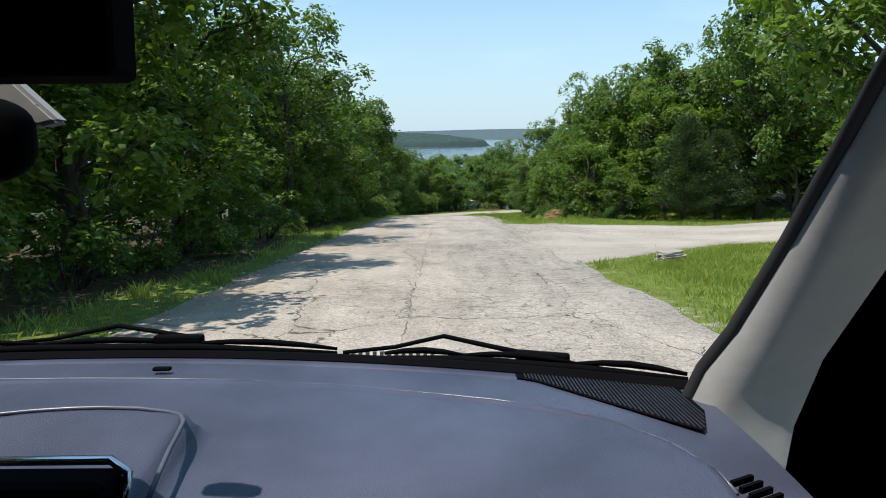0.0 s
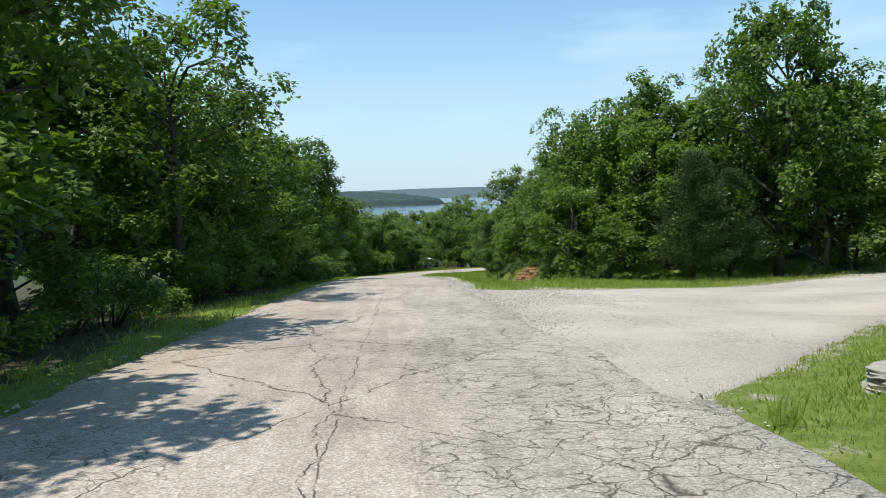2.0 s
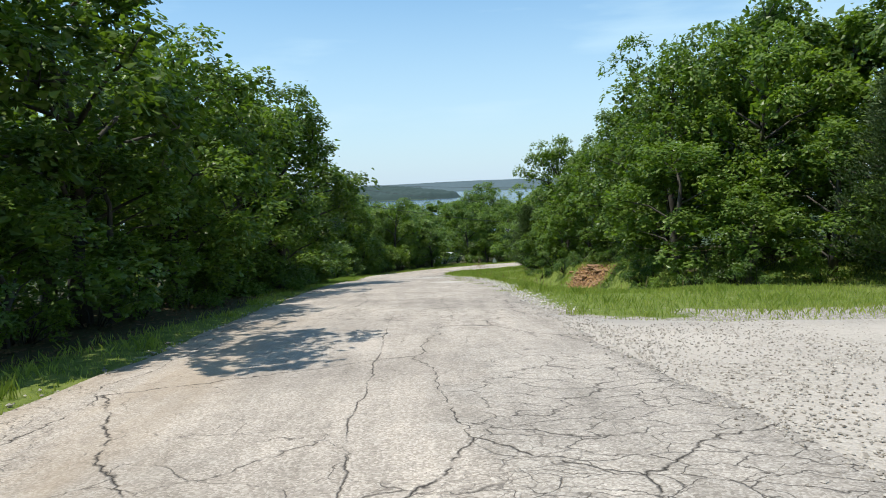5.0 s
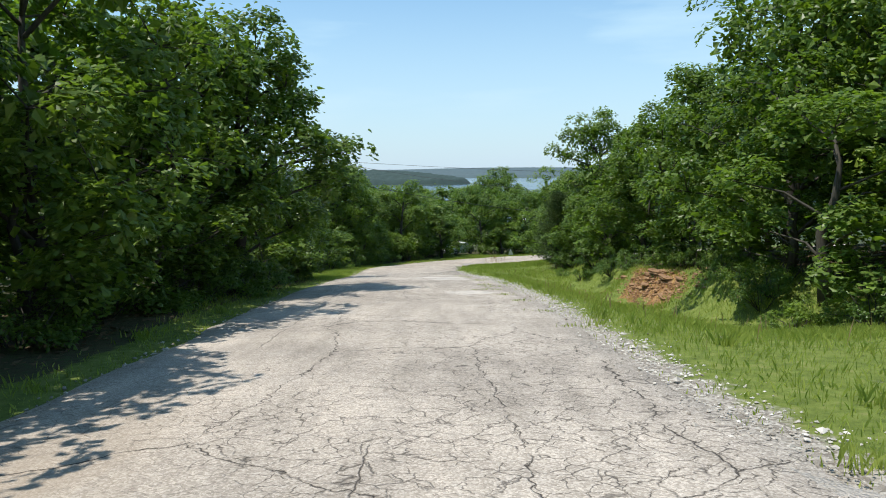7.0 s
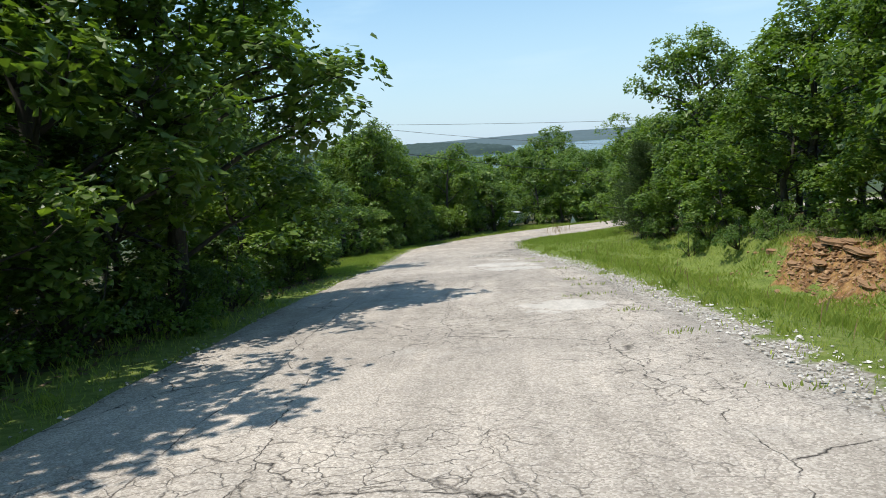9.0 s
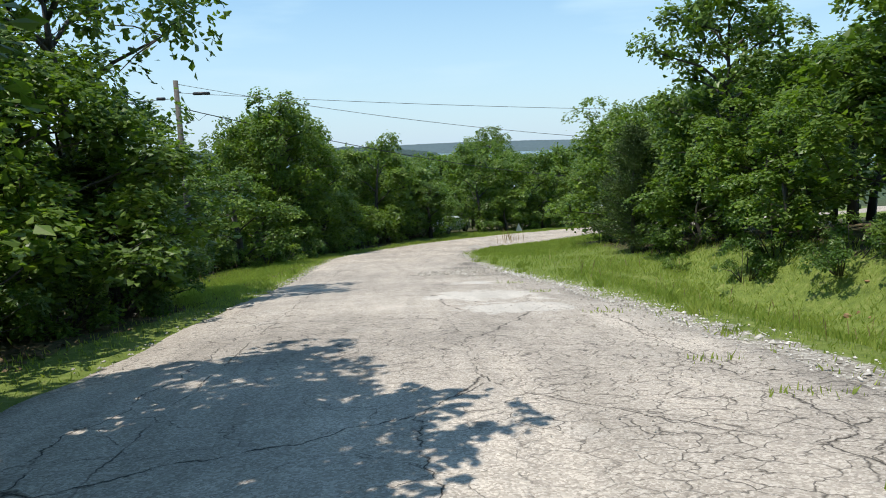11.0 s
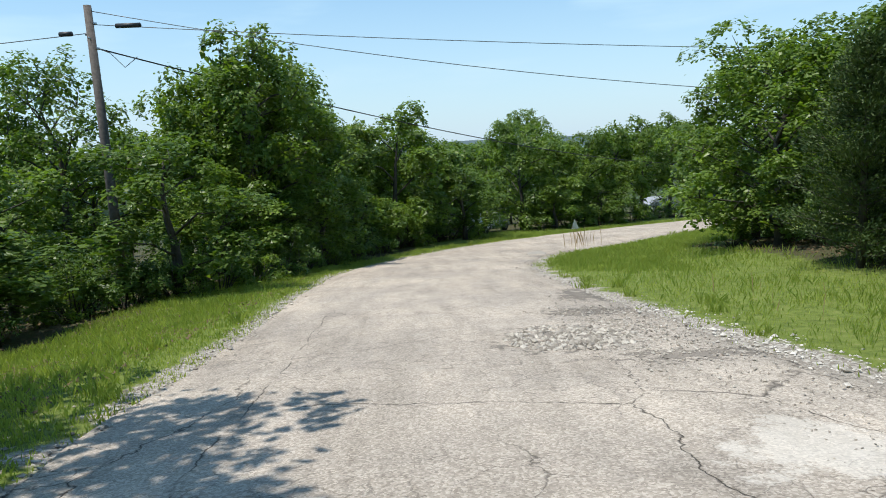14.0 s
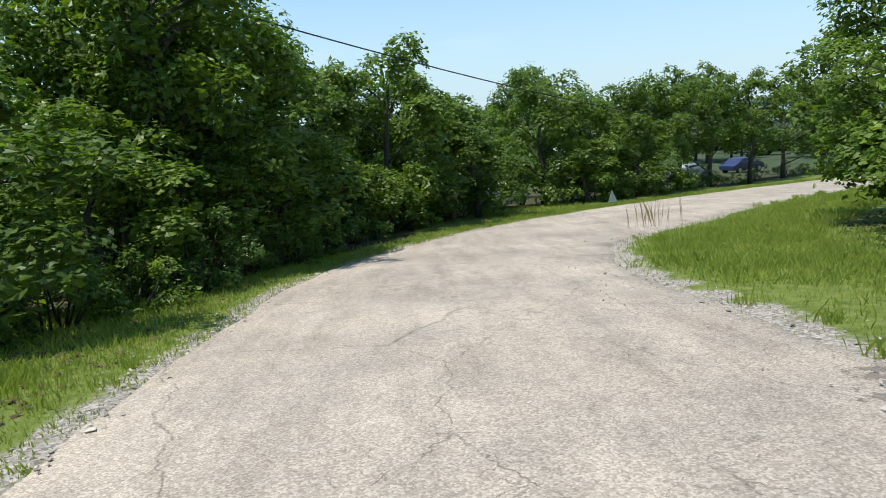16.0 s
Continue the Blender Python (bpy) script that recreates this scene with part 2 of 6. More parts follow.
    for x0, y0, rx, ry in ((0.75, 53.3, 0.95, 0.85), (0.95, 51.4, 0.85, 0.6), (1.25, 43.4, 0.62, 0.6), (0.95, 56.4, 0.5, 0.45)):
        dx = math_node(n, l, "DIVIDE", math_node(n, l, "SUBTRACT", xyz.outputs["X"], x0), rx)
        dy = math_node(n, l, "DIVIDE", math_node(n, l, "SUBTRACT", xyz.outputs["Y"], y0), ry)
        d = math_node(n, l, "SQRT", math_node(n, l, "ADD", math_node(n, l, "MULTIPLY", dx, dx), math_node(n, l, "MULTIPLY", dy, dy)))
        here = math_node(n, l, "SUBTRACT", 1.15, math_node(n, l, "ADD", d, fray), True)
        worn = math_node(n, l, "MAXIMUM", worn, here)
    worn = math_node(n, l, "MULTIPLY", worn, 4.0, True)
    c = mix_node(n, l, math_node(n, l, "MULTIPLY", worn, 0.42), c, (0.68, 0.65, 0.60))
    crack = math_node(n, l, "MULTIPLY", crack, math_node(n, l, "SUBTRACT", 1.0, math_node(n, l, "MULTIPLY", worn, 0.7)))
    # the pothole, broken down to its dark bed, and ravelled strips round it
    hollow = 0.0
    fray = math_node(n, l, "MULTIPLY", math_node(n, l, "SUBTRACT", noise_node(n, l, 4.5, 6, 0.75, p), 0.46), 5.5)
    for x0, y0, rx, ry in ((0.5, 60.5, 0.85, 0.8), (1.5, 59.2, 0.85, 0.30), (1.3, 62.6, 0.8, 0.5), (1.75, 64.8, 0.45, 0.9)):
        dx = math_node(n, l, "DIVIDE", math_node(n, l, "SUBTRACT", xyz.outputs["X"], x0), rx)
        dy = math_node(n, l, "DIVIDE", math_node(n, l, "SUBTRACT", xyz.outputs["Y"], y0), ry)
        d = math_node(n, l, "SQRT", math_node(n, l, "ADD", math_node(n, l, "MULTIPLY", dx, dx), math_node(n, l, "MULTIPLY", dy, dy)))
        hollow = math_node(n, l, "MAXIMUM", hollow, math_node(n, l, "SUBTRACT", 1.05, math_node(n, l, "ADD", d, fray), True))
    hollow = math_node(n, l, "MULTIPLY", hollow, 5.0, True)
    c = mix_node(n, l, math_node(n, l, "MULTIPLY", hollow, 0.72), c, (0.155, 0.138, 0.120))
    # tan dust and long scuffs drawn out along the lane, strongest on the far stretch
    draw = n.new("ShaderNodeMapping")
    draw.inputs["Scale"].default_value = (1.9, 0.28, 1)
    l.new(p, draw.inputs["Vector"])
    scuff = noise_node(n, l, 1.3, 6, 0.68, draw.outputs["Vector"])
    c = mix_node(n, l, 1.0, c, ramp_node(n, l, scuff, [(0.32, (0.80, 0.79, 0.77)), (0.52, (1.0, 0.99, 0.975)), (0.72, (1.13, 1.11, 1.08))]), "MULTIPLY")
    dust = n.new("ShaderNodeMapRange")
    for key, v in (("From Min", 54.0), ("From Max", 68.0), ("To Min", 0.0), ("To Max", 0.75)):
        dust.inputs[key].default_value = v
    l.new(xyz.outputs["Y"], dust.inputs["Value"])
    c = mix_node(n, l, math_node(n, l, "MULTIPLY", dust.outputs["Result"], ramp_node(n, l, noise_node(n, l, 0.7, 6, 0.65, p), [(0.35, (0.25, 0.25, 0.25)), (0.62, (1, 1, 1))])), c, mix_node(n, l, 1.0, c, (0.99, 0.945, 0.885), "MULTIPLY"))
    # brown silt washed over the left-hand lane of the upper stretch
    silt = math_node(n, l, "MULTIPLY", math_node(n, l, "SUBTRACT", -1.3, xyz.outputs["X"], True), math_node(n, l, "DIVIDE", math_node(n, l, "SUBTRACT", 33.0, xyz.outputs["Y"]), 6.0, True))
    silt = math_node(n, l, "MULTIPLY", silt, ramp_node(n, l, noise_node(n, l, 0.5, 6, 0.65, draw.outputs["Vector"]), [(0.40, (0, 0, 0)), (0.62, (0.75, 0.75, 0.75))]))
    c = mix_node(n, l, silt, c, (0.40, 0.315, 0.225))
    c = mix_node(n, l, crack, c, (0.030, 0.026, 0.023))
    l.new(c, b.inputs["Base Color"])
    h = math_node(n, l, "SUBTRACT", math_node(n, l, "MULTIPLY", chips.outputs["Distance"], -0.25), math_node(n, l, "ADD", math_node(n, l, "MULTIPLY", crack, 1.5), math_node(n, l, "MULTIPLY", hollow, 2.0)))
    l.new(bump_node(n, l, h, 0.6, 0.012), b.inputs["Normal"])
    return m


ASPHALT = asphalt_material()


def gravel_colours(n, l, p, scale=38):
    v = n.new("ShaderNodeTexVoronoi")
    v.inputs["Scale"].default_value = scale
    l.new(p, v.inputs["Vector"])
    s = n.new("ShaderNodeSeparateColor")
    l.new(v.outputs["Color"], s.inputs["Color"])
    c = ramp_node(n, l, s.outputs[1], [(0.0, (0.20, 0.175, 0.145)), (0.5, (0.35, 0.315, 0.268)), (1.0, (0.53, 0.49, 0.43))])
    return c, v.outputs["Distance"]


def track_material():
    """Sun-bleached side track: worn paving under limestone grit."""
    m, n, l, b = material("limestone_grit", 0.95, spec=0.2)
    p = position(n)
    c, d = gravel_colours(n, l, p)
    big = noise_node(n, l, 0.55, 5, 0.62, p)
    c = mix_node(n, l, ramp_node(n, l, big, [(0.38, (0.92, 0.92, 0.92)), (0.62, (0.30, 0.30, 0.30))]), c, (0.485, 0.440, 0.388))
    tone = noise_node(n, l, 0.25, 3, vector=p)
    c = mix_node(n, l, 1.0, c, ramp_node(n, l, tone, [(0.3, (0.86, 0.85, 0.84)), (0.7, (1.08, 1.07, 1.05))]), "MULTIPLY")
    l.new(c, b.inputs["Base Color"])
    l.new(bump_node(n, l, math_node(n, l, "MULTIPLY", d, -1.0), 0.6, 0.02), b.inputs["Normal"])
    return m


TRACK = track_material()


def ground_material():
    """Leaf litter, turf, verge gravel and red clay, by the masks in the sheet's zone colours."""
    m, n, l, b = material("hillside", 0.95, spec=0.15)
    p = position(n)
    zone = n.new("ShaderNodeVertexColor")
    zone.layer_name = "zone"
    z = n.new("ShaderNodeSeparateColor")
    l.new(zone.outputs["Color"], z.inputs["Color"])
    edge = math_node(n, l, "MULTIPLY", math_node(n, l, "SUBTRACT", noise_node(n, l, 2.2, 5, 0.65, p), 0.5), 1.1)

    def mask(k):
        return ramp_node(n, l, math_node(n, l, "ADD", z.outputs[k], edge), [(0.42, (0, 0, 0)), (0.60, (1, 1, 1))])

    litter = ramp_node(n, l, noise_node(n, l, 9, 6, 0.7, p), [(0.3, (0.036, 0.036, 0.018)), (0.5, (0.080, 0.070, 0.038)), (0.62, (0.060, 0.088, 0.030)), (0.78, (0.095, 0.125, 0.045))])
    turf = ramp_node(n, l, noise_node(n, l, 5, 6, 0.7, p), [(0.3, (0.085, 0.120, 0.026)), (0.55, (0.165, 0.210, 0.045)), (0.75, (0.260, 0.250, 0.105))])
    stones, d = gravel_colours(n, l, p, 30)
    clay = ramp_node(n, l, noise_node(n, l, 3.5, 6, 0.7, p), [(0.32, (0.06, 0.032, 0.018)), (0.47, (0.21, 0.110, 0.045)), (0.60, (0.36, 0.21, 0.085)), (0.76, (0.42, 0.30, 0.155))])
    c = mix_node(n, l, mask(0), litter, turf)
    c = mix_node(n, l, mask(1), c, stones)
    c = mix_node(n, l, mask(2), c, clay)
    # far beyond the bend the ground is overgrown
    xyz = n.new("ShaderNodeSeparateXYZ")
    l.new(p, xyz.inputs["Vector"])
    c = mix_node(n, l, math_node(n, l, "DIVIDE", math_node(n, l, "SUBTRACT", xyz.outputs["Y"], 112.0), 20.0, True), c, ramp_node(n, l, noise_node(n, l, 0.4, 5, 0.6, p), [(0.3, (0.040, 0.060, 0.030)), (0.7, (0.075, 0.105, 0.055))]))
    l.new(c, b.inputs["Base Color"])
    l.new(bump_node(n, l, noise_node(n, l, 14, 6, 0.7, p), 0.8, 0.05), b.inputs["Normal"])
    return m


GROUND = ground_material()


def plain_material(name, colour, rough, metallic=0.0, vary=0.18, scale=6.0, relief=0.0, spec=0.5):
    m, n, l, b = material(name, rough, metallic, spec)
    p = position(n)
    f = noise_node(n, l, scale, 5, 0.62, p)
    lo, hi = tuple(c * (1 - vary) for c in colour), tuple(min(1, c * (1 + vary)) for c in colour)
    l.new(ramp_node(n, l, f, [(0.3, lo), (0.7, hi)]), b.inputs["Base Color"])
    if relief:
        l.new(bump_node(n, l, f, 0.5, relief), b.inputs["Normal"])
    return m


def stone_material(name, dark, light):
    m, n, l, b = material(name, 0.9, spec=0.25)
    geo = n.new("ShaderNodeNewGeometry")
    f = noise_node(n, l, 18, 5, 0.65, geo.outputs["Position"])
    c = ramp_node(n, l, geo.outputs["Random Per Island"], [(0.0, dark), (1.0, light)])
    l.new(mix_node(n, l, 1.0, c, ramp_node(n, l, f, [(0.3, (0.75, 0.74, 0.72)), (0.7, (1.15, 1.14, 1.12))]), "MULTIPLY"), b.inputs["Base Color"])
    l.new(bump_node(n, l, f, 0.5, 0.01), b.inputs["Normal"])
    return m


CHALK = stone_material("chalky_limestone", (0.42, 0.40, 0.365), (0.74, 0.71, 0.66))
LIMESTONE = stone_material("limestone", (0.235, 0.212, 0.182), (0.56, 0.52, 0.462))
SANDSTONE = stone_material("sandstone", (0.19, 0.105, 0.055), (0.42, 0.27, 0.155))


def water_material():
    m, n, l, b = material("lake_water", 0.16, spec=0.5)
    p = position(n)
    b.inputs["Base Color"].default_value = (0.045, 0.075, 0.095, 1)
    l.new(bump_node(n, l, noise_node(n, l, 0.35, 4, vector=p), 0.7, 0.5), b.inputs["Normal"])
    return m


WATER = water_material()
POLE_WOOD = plain_material("weathered_pole", (0.115, 0.098, 0.085), 0.9, vary=0.35, scale=9, relief=0.01)
BLACK_CABLE = plain_material("black_cable", (0.015, 0.015, 0.017), 0.6)
WIRE = plain_material("bare_wire", (0.10, 0.10, 0.105), 0.45, 0.6)
GALVANISED = plain_material("galvanised_steel", (0.42, 0.43, 0.44), 0.45, 0.8, scale=20)
WHITE_PAINT = plain_material("white_paint", (0.76, 0.77, 0.78), 0.4, vary=0.06)
PALE_ROOF = plain_material("pale_roof_metal", (0.58, 0.61, 0.62), 0.4, 0.3, vary=0.1)
SILVER_PAINT = plain_material("silver_paint", (0.40, 0.42, 0.45), 0.35, 0.2, vary=0.06)
BLUE_PAINT = plain_material("blue_paint", (0.03, 0.045, 0.11), 0.35, vary=0.1)
DARK_GLASS = plain_material("dark_glass", (0.02, 0.024, 0.028), 0.08)
RUBBER = plain_material("rubber", (0.025, 0.025, 0.026), 0.75)
BLACK_PLASTIC = plain_material("black_plastic", (0.03, 0.03, 0.032), 0.55)


# ---------------------------------------------------------------- meshes
def mesh_object(name, verts, faces, mat, parent=None, label="", smooth=False):
    me = bpy.data.meshes.new(name)
    me.from_pydata(verts if isinstance(verts, list) else verts.tolist(), [], faces if isinstance(faces, list) else faces.tolist())
    if mat:
        me.materials.append(mat)
    if smooth:
        me.polygons.foreach_set("use_smooth", [True] * len(me.polygons))
    me.update()
    ob = new(name, me)
    if parent:
        ob.parent = parent
    return tagged(ob, label)


def part(name, bm, mat, parent, label="", smooth=False):
    me = bpy.data.meshes.new(name)
    bm.normal_update()
    if smooth:
        for f in bm.faces:
            f.smooth = True
    bm.to_mesh(me)
    bm.free()
    me.materials.append(mat)
    ob = new(name, me)
    if parent:
        ob.parent = parent
    return tagged(ob, label)


def box(bm, size, at, turn=None, bevel=0.0):
    m = Matrix.Translation(at) @ (turn or Matrix()) @ Matrix.Diagonal((*size, 1))
    made = bmesh.ops.create_cube(bm, size=1.0, matrix=m)
    if bevel:
        edges = list({e for v in made["verts"] for e in v.link_edges})
        bmesh.ops.bevel(bm, geom=edges, offset=bevel, segments=2, affect="EDGES", profile=0.5)
    return bm


def tube_data(points, radii, sides=6):
    """Rings round a line of points: vertices and faces of a tapered tube, closed at its end."""
    verts, faces = [], []
    pts = [Vector(p) for p in points]
    for i, (p, r) in enumerate(zip(pts, radii)):
        d = (pts[min(i + 1, len(pts) - 1)] - pts[max(i - 1, 0)]).normalized()
        u = d.cross(Vector((0.31, 0.87, 0.38))).normalized()
        w = d.cross(u)
        for k in range(sides):
            a = 2 * math.pi * k / sides
            verts.append(tuple(p + (u * math.cos(a) + w * math.sin(a)) * r))
    for i in range(len(pts) - 1):
        for k in range(sides):
            a, c = i * sides + k, i * sides + (k + 1) % sides
            faces.append((a, c, c + sides, a + sides))
    faces.append(tuple(range((len(pts) - 1) * sides, len(pts) * sides)))
    faces.append(tuple(reversed(range(sides))))
    return verts, faces


def tubes(name, lines, mat, parent=None, label="", sides=6):
    V, F = [], []
    for pts, radii in lines:
        v, f = tube_data(pts, radii, sides)
        k = len(V)
        V += v
        F += [tuple(i + k for i in q) for q in f]
    return mesh_object(name, V, F, mat, parent, label, True)


# ---------------------------------------------------------------- the lie of the land
SLOPE = (-5.7993083e-06, 3.5910021e-05, -0.084990465, -0.10352439)


def road_z(y):
    """Height of the road's bed, falling away downhill along y."""
    y = np.asarray(y, float)
    z = np.polyval(SLOPE, np.clip(y, 0, 60)) + np.where(y < 0, -0.085 * np.maximum(y, -150), 0)
    e = y - 60
    z = z - 0.115 * np.clip(e, 0, 20) - 0.085 * np.clip(e - 20, 0, 35) - 0.04 * np.clip(e - 55, 0, 60) - 0.055 * np.clip(e - 115, 0, 240)
    return z


def step(a, b, v):
    t = np.clip((v - a) / (b - a), 0, 1)
    return t * t * (3 - 2 * t)


def wave(x, y, s, k=0.0):
    return np.sin(x / s + 1.3 * np.sin(y / s * 0.7 + k)) * np.cos(y / s * 0.9 + 0.6 * np.sin(x / s * 1.3 + k))


LAKE = -24.0


def ground_z(x, y):
    x, y = np.asarray(x, float), np.asarray(y, float)
    z = road_z(y)
    z = z - 0.70 * step(3.1, 6.7, x) * step(32, 43, y) * (1 - step(53, 64, y))                   # ditch below the verge
    z = z + 1.25 * step(7.15, 8.75, x + 0.22 * np.sin(y * 0.9)) * step(36, 43, y) * (1 - step(55, 66, y))   # cutting in the hill
    z = z + 0.05 * np.clip(x - 8, 0, 25) * step(30, 40, y) * (1 - step(70, 95, y))
    z = z + 0.018 * np.clip(x - 3, 0, 40) * (1 - step(26, 36, y))
    z = z - 0.035 * np.clip(-5 - x, 0, 40)
    off = np.clip((np.abs(x + 0.5) - 4.5) / 4, 0, 1) * (1 - step(70, 78, y)) + step(104, 112, y)
    z = z + 0.12 * wave(x, y, 2.3) * off + 0.3 * wave(x, y, 9.0, 1.0) * off
    far = step(330, 420, np.hypot(x * 0.6, y))
    z = z * (1 - far) + (LAKE - 5) * far
    spit = np.exp(-(((x + 170) / 230) ** 2) ** 2 - ((y - 1180) / 95) ** 2)
    z = np.maximum(z, LAKE - 5 + 21 * spit)
    ridge = step(1900, 2700, y + 0.25 * np.abs(x) + 120 * np.sin(x / 420)) 
    z = np.maximum(z, LAKE - 5 + ridge * (21 + 4.5 * np.sin(x / 530 + 1) + 3 * np.sin(x / 210)))
    return z


LEFT_EDGE = [(-3.4, -60), (-3.4, 5), (-3.4, 18), (-3.5, 33), (-3.75, 45), (-3.75, 60), (-3.85, 69), (-3.6, 74), (-1.9, 80.3), (0.0, 83.6), (2.6, 87.3), (5.2, 90.0), (9.2, 93.6), (15, 98.0), (21, 102), (32, 108), (60, 120)]
RIGHT_EDGE = [(2.75, -60), (2.75, 5), (2.6, 18), (2.4, 33), (2.6, 42), (2.4, 55), (2.0, 64), (2.05, 71.5), (2.5, 74.0), (3.6, 77.6), (5.8, 80.6), (8.5, 83.2), (11.5, 86.2), (18, 91.5), (24, 95.5), (35, 101.5), (63, 113.5)]


def spline(points, count):
    """Evenly spaced points along a smooth line through those given."""
    p = np.array(points, float)
    out = []
    for i in range(len(p) - 1):
        a, b, c, d = p[max(i - 1, 0)], p[i], p[i + 1], p[min(i + 2, len(p) - 1)]
        la, lb, lc = max(np.linalg.norm(b - a), 1e-6), np.linalg.norm(c - b), max(np.linalg.norm(d - c), 1e-6)
        mb = (c - a) / (la + lb) * lb
        mc = (d - b) / (lb + lc) * lb
        for t in np.linspace(0, 1, 24, endpoint=False):
            out.append((2 * t**3 - 3 * t**2 + 1) * b + (t**3 - 2 * t**2 + t) * mb + (-2 * t**3 + 3 * t**2) * c + (t**3 - t**2) * mc)
    out.append(p[-1])
    out = np.array(out)
    s = np.r_[0, np.cumsum(np.hypot(*np.diff(out, axis=0).T))]
    q = np.linspace(0, s[-1], count)
    return np.c_[np.interp(q, s, out[:, 0]), np.interp(q, s, out[:, 1])]


ROAD_L, ROAD_R = spline(LEFT_EDGE, 700), spline(RIGHT_EDGE, 700)
NEAR_EDGE = [(1.9, 11.8), (2.7, 12.9), (5.1, 15.0), (8.2, 17.8), (14, 21.6), (24, 27), (50, 40)]
FAR_EDGE = [(1.9, 30.5), (2.6, 29.0), (4.0, 27.7), (6.5, 27.3), (9.0, 28.1), (13, 29.6), (18, 31.6), (28, 36.5), (48, 48)]
TRACK_N, TRACK_F = spline(NEAR_EDGE, 160), spline(FAR_EDGE, 160)


def inside(x, y, ring):
    """Which of the points lie inside the ring."""
    x, y = np.asarray(x, float), np.asarray(y, float)
    r = np.zeros(x.shape, bool)
    for (xa, ya), (xb, yb) in zip(ring, np.roll(ring, -1, axis=0)):
        if ya != yb:
            r ^= ((ya > y) != (yb > y)) & (x < (xb - xa) * (y - ya) / (yb - ya) + xa)
    return r


ROAD_RING = np.r_[ROAD_L[::6], ROAD_R[::-6]]
TRACK_RING = np.r_[TRACK_N[::4], TRACK_F[::-4]]


def road_gap(x, y):
    """Distance from the road's or the track's nearest edge; zero on them."""
    x, y = np.asarray(x, float).ravel(), np.asarray(y, float).ravel()
    d = np.full(x.shape, 1e9)
    edge = np.r_[ROAD_L[::3], ROAD_R[::3], TRACK_N[::2], TRACK_F[::2]]
    for a in range(0, len(x), 4000):
        dx = x[a:a + 4000, None] - edge[None, :, 0]
        dy = y[a:a + 4000, None] - edge[None, :, 1]
        d[a:a + 4000] = np.sqrt((dx * dx + dy * dy).min(axis=1))
    d[inside(x, y, ROAD_RING) | inside(x, y, TRACK_RING)] = 0
    return d


def build_ground():
    def axis(near, reach, start, stop, step0):
        v = list(np.arange(start, stop + 0.01, step0))
        g = step0
        lo, hi = v[0], v[-1]
        while hi < reach[1]:
            g *= 1.13
            hi += g
            v.append(hi)
        g = step0
        while lo > reach[0]:
            g *= 1.16
            lo -= g
            v.insert(0, lo)
        return np.array(v)
    xs = axis(0, (-3000, 3000), -14, 22, 0.5)
    ys = axis(0, (-400, 4600), -8, 112, 0.5)
    X, Y = np.meshgrid(xs, ys)
    Z = ground_z(X, Y)
    near = (np.abs(X) < 60) & (Y > -40) & (Y < 125)
    gap = np.full(X.shape, 99.0)
    gap[near] = road_gap(X[near], Y[near])
    Z = Z - 0.03 * (gap < 0.25)
    n, m = X.shape
    idx = np.arange(n * m).reshape(n, m)
    faces = np.stack([idx[:-1, :-1], idx[:-1, 1:], idx[1:, 1:], idx[1:, :-1]], -1).reshape(-1, 4)
    ob = mesh_object("ground", np.c_[X.ravel(), Y.ravel(), Z.ravel()], faces, GROUND, smooth=True)
    # zones: turf beside the road, stones along its edges, bare clay in the cutting
    width = np.where(X < -1, 1.3 + 2.6 * step(53, 62, Y) * (1 - step(72, 80, Y)) + 0.4 * np.sin(Y / 3.1), 3.6 + 2.9 * step(35, 38, Y) + 4 * (1 - step(14, 20, Y)) * step(2, 8, X))
    grass = 1 - step(width * 0.75, width * 1.25, gap)
    grass = np.where(Y > 150, 0.15, grass)
    grass = np.maximum(grass, step(26, 28, Y) * (1 - step(37.5, 40, Y - 0.25 * np.clip(X - 8, 0, 6))) * step(2, 4, X) * (1 - step(24, 30, X)))
    stones = (1 - step(0.10, np.where(X > 0, 1.05, 0.45 + 0.45 * step(55, 62, Y)), gap)) * np.where((Y > 26) & (Y < 90) & (X > 0) | (Y > 56) & (Y < 86), 1.0, 0.5)
    stones = np.maximum(stones, (1 - step(1.4, 2.8, gap)) * step(3.6, 5.2, X) * (1 - step(22, 30, X)) * step(26, 27, Y) * (1 - step(40, 44, Y)))   # gravel shoulder of the side track
    ragged = 0.16 * np.sin(Y * 2.3) + 0.12 * np.sin(Y * 5.1 + X * 3.0) + 0.10 * np.sin(X * 6.3 - Y * 1.7)
    cut = np.exp(-((X - 8.1 + ragged) / 0.6) ** 4 - ((Y - 48.7 + 2.2 * ragged) / 2.4) ** 4) * 1.2
    col = np.c_[grass.ravel(), stones.ravel(), np.clip(cut.ravel(), 0, 1), np.ones(n * m)]
    ca = ob.data.color_attributes.new("zone", "FLOAT_COLOR", "POINT")
    ca.data.foreach_set("color", col.ravel().astype(np.float32))
    return tagged(ob, "wooded hillside of leaf litter, turf and red clay", "ground", kind="structure")


ground = build_ground()


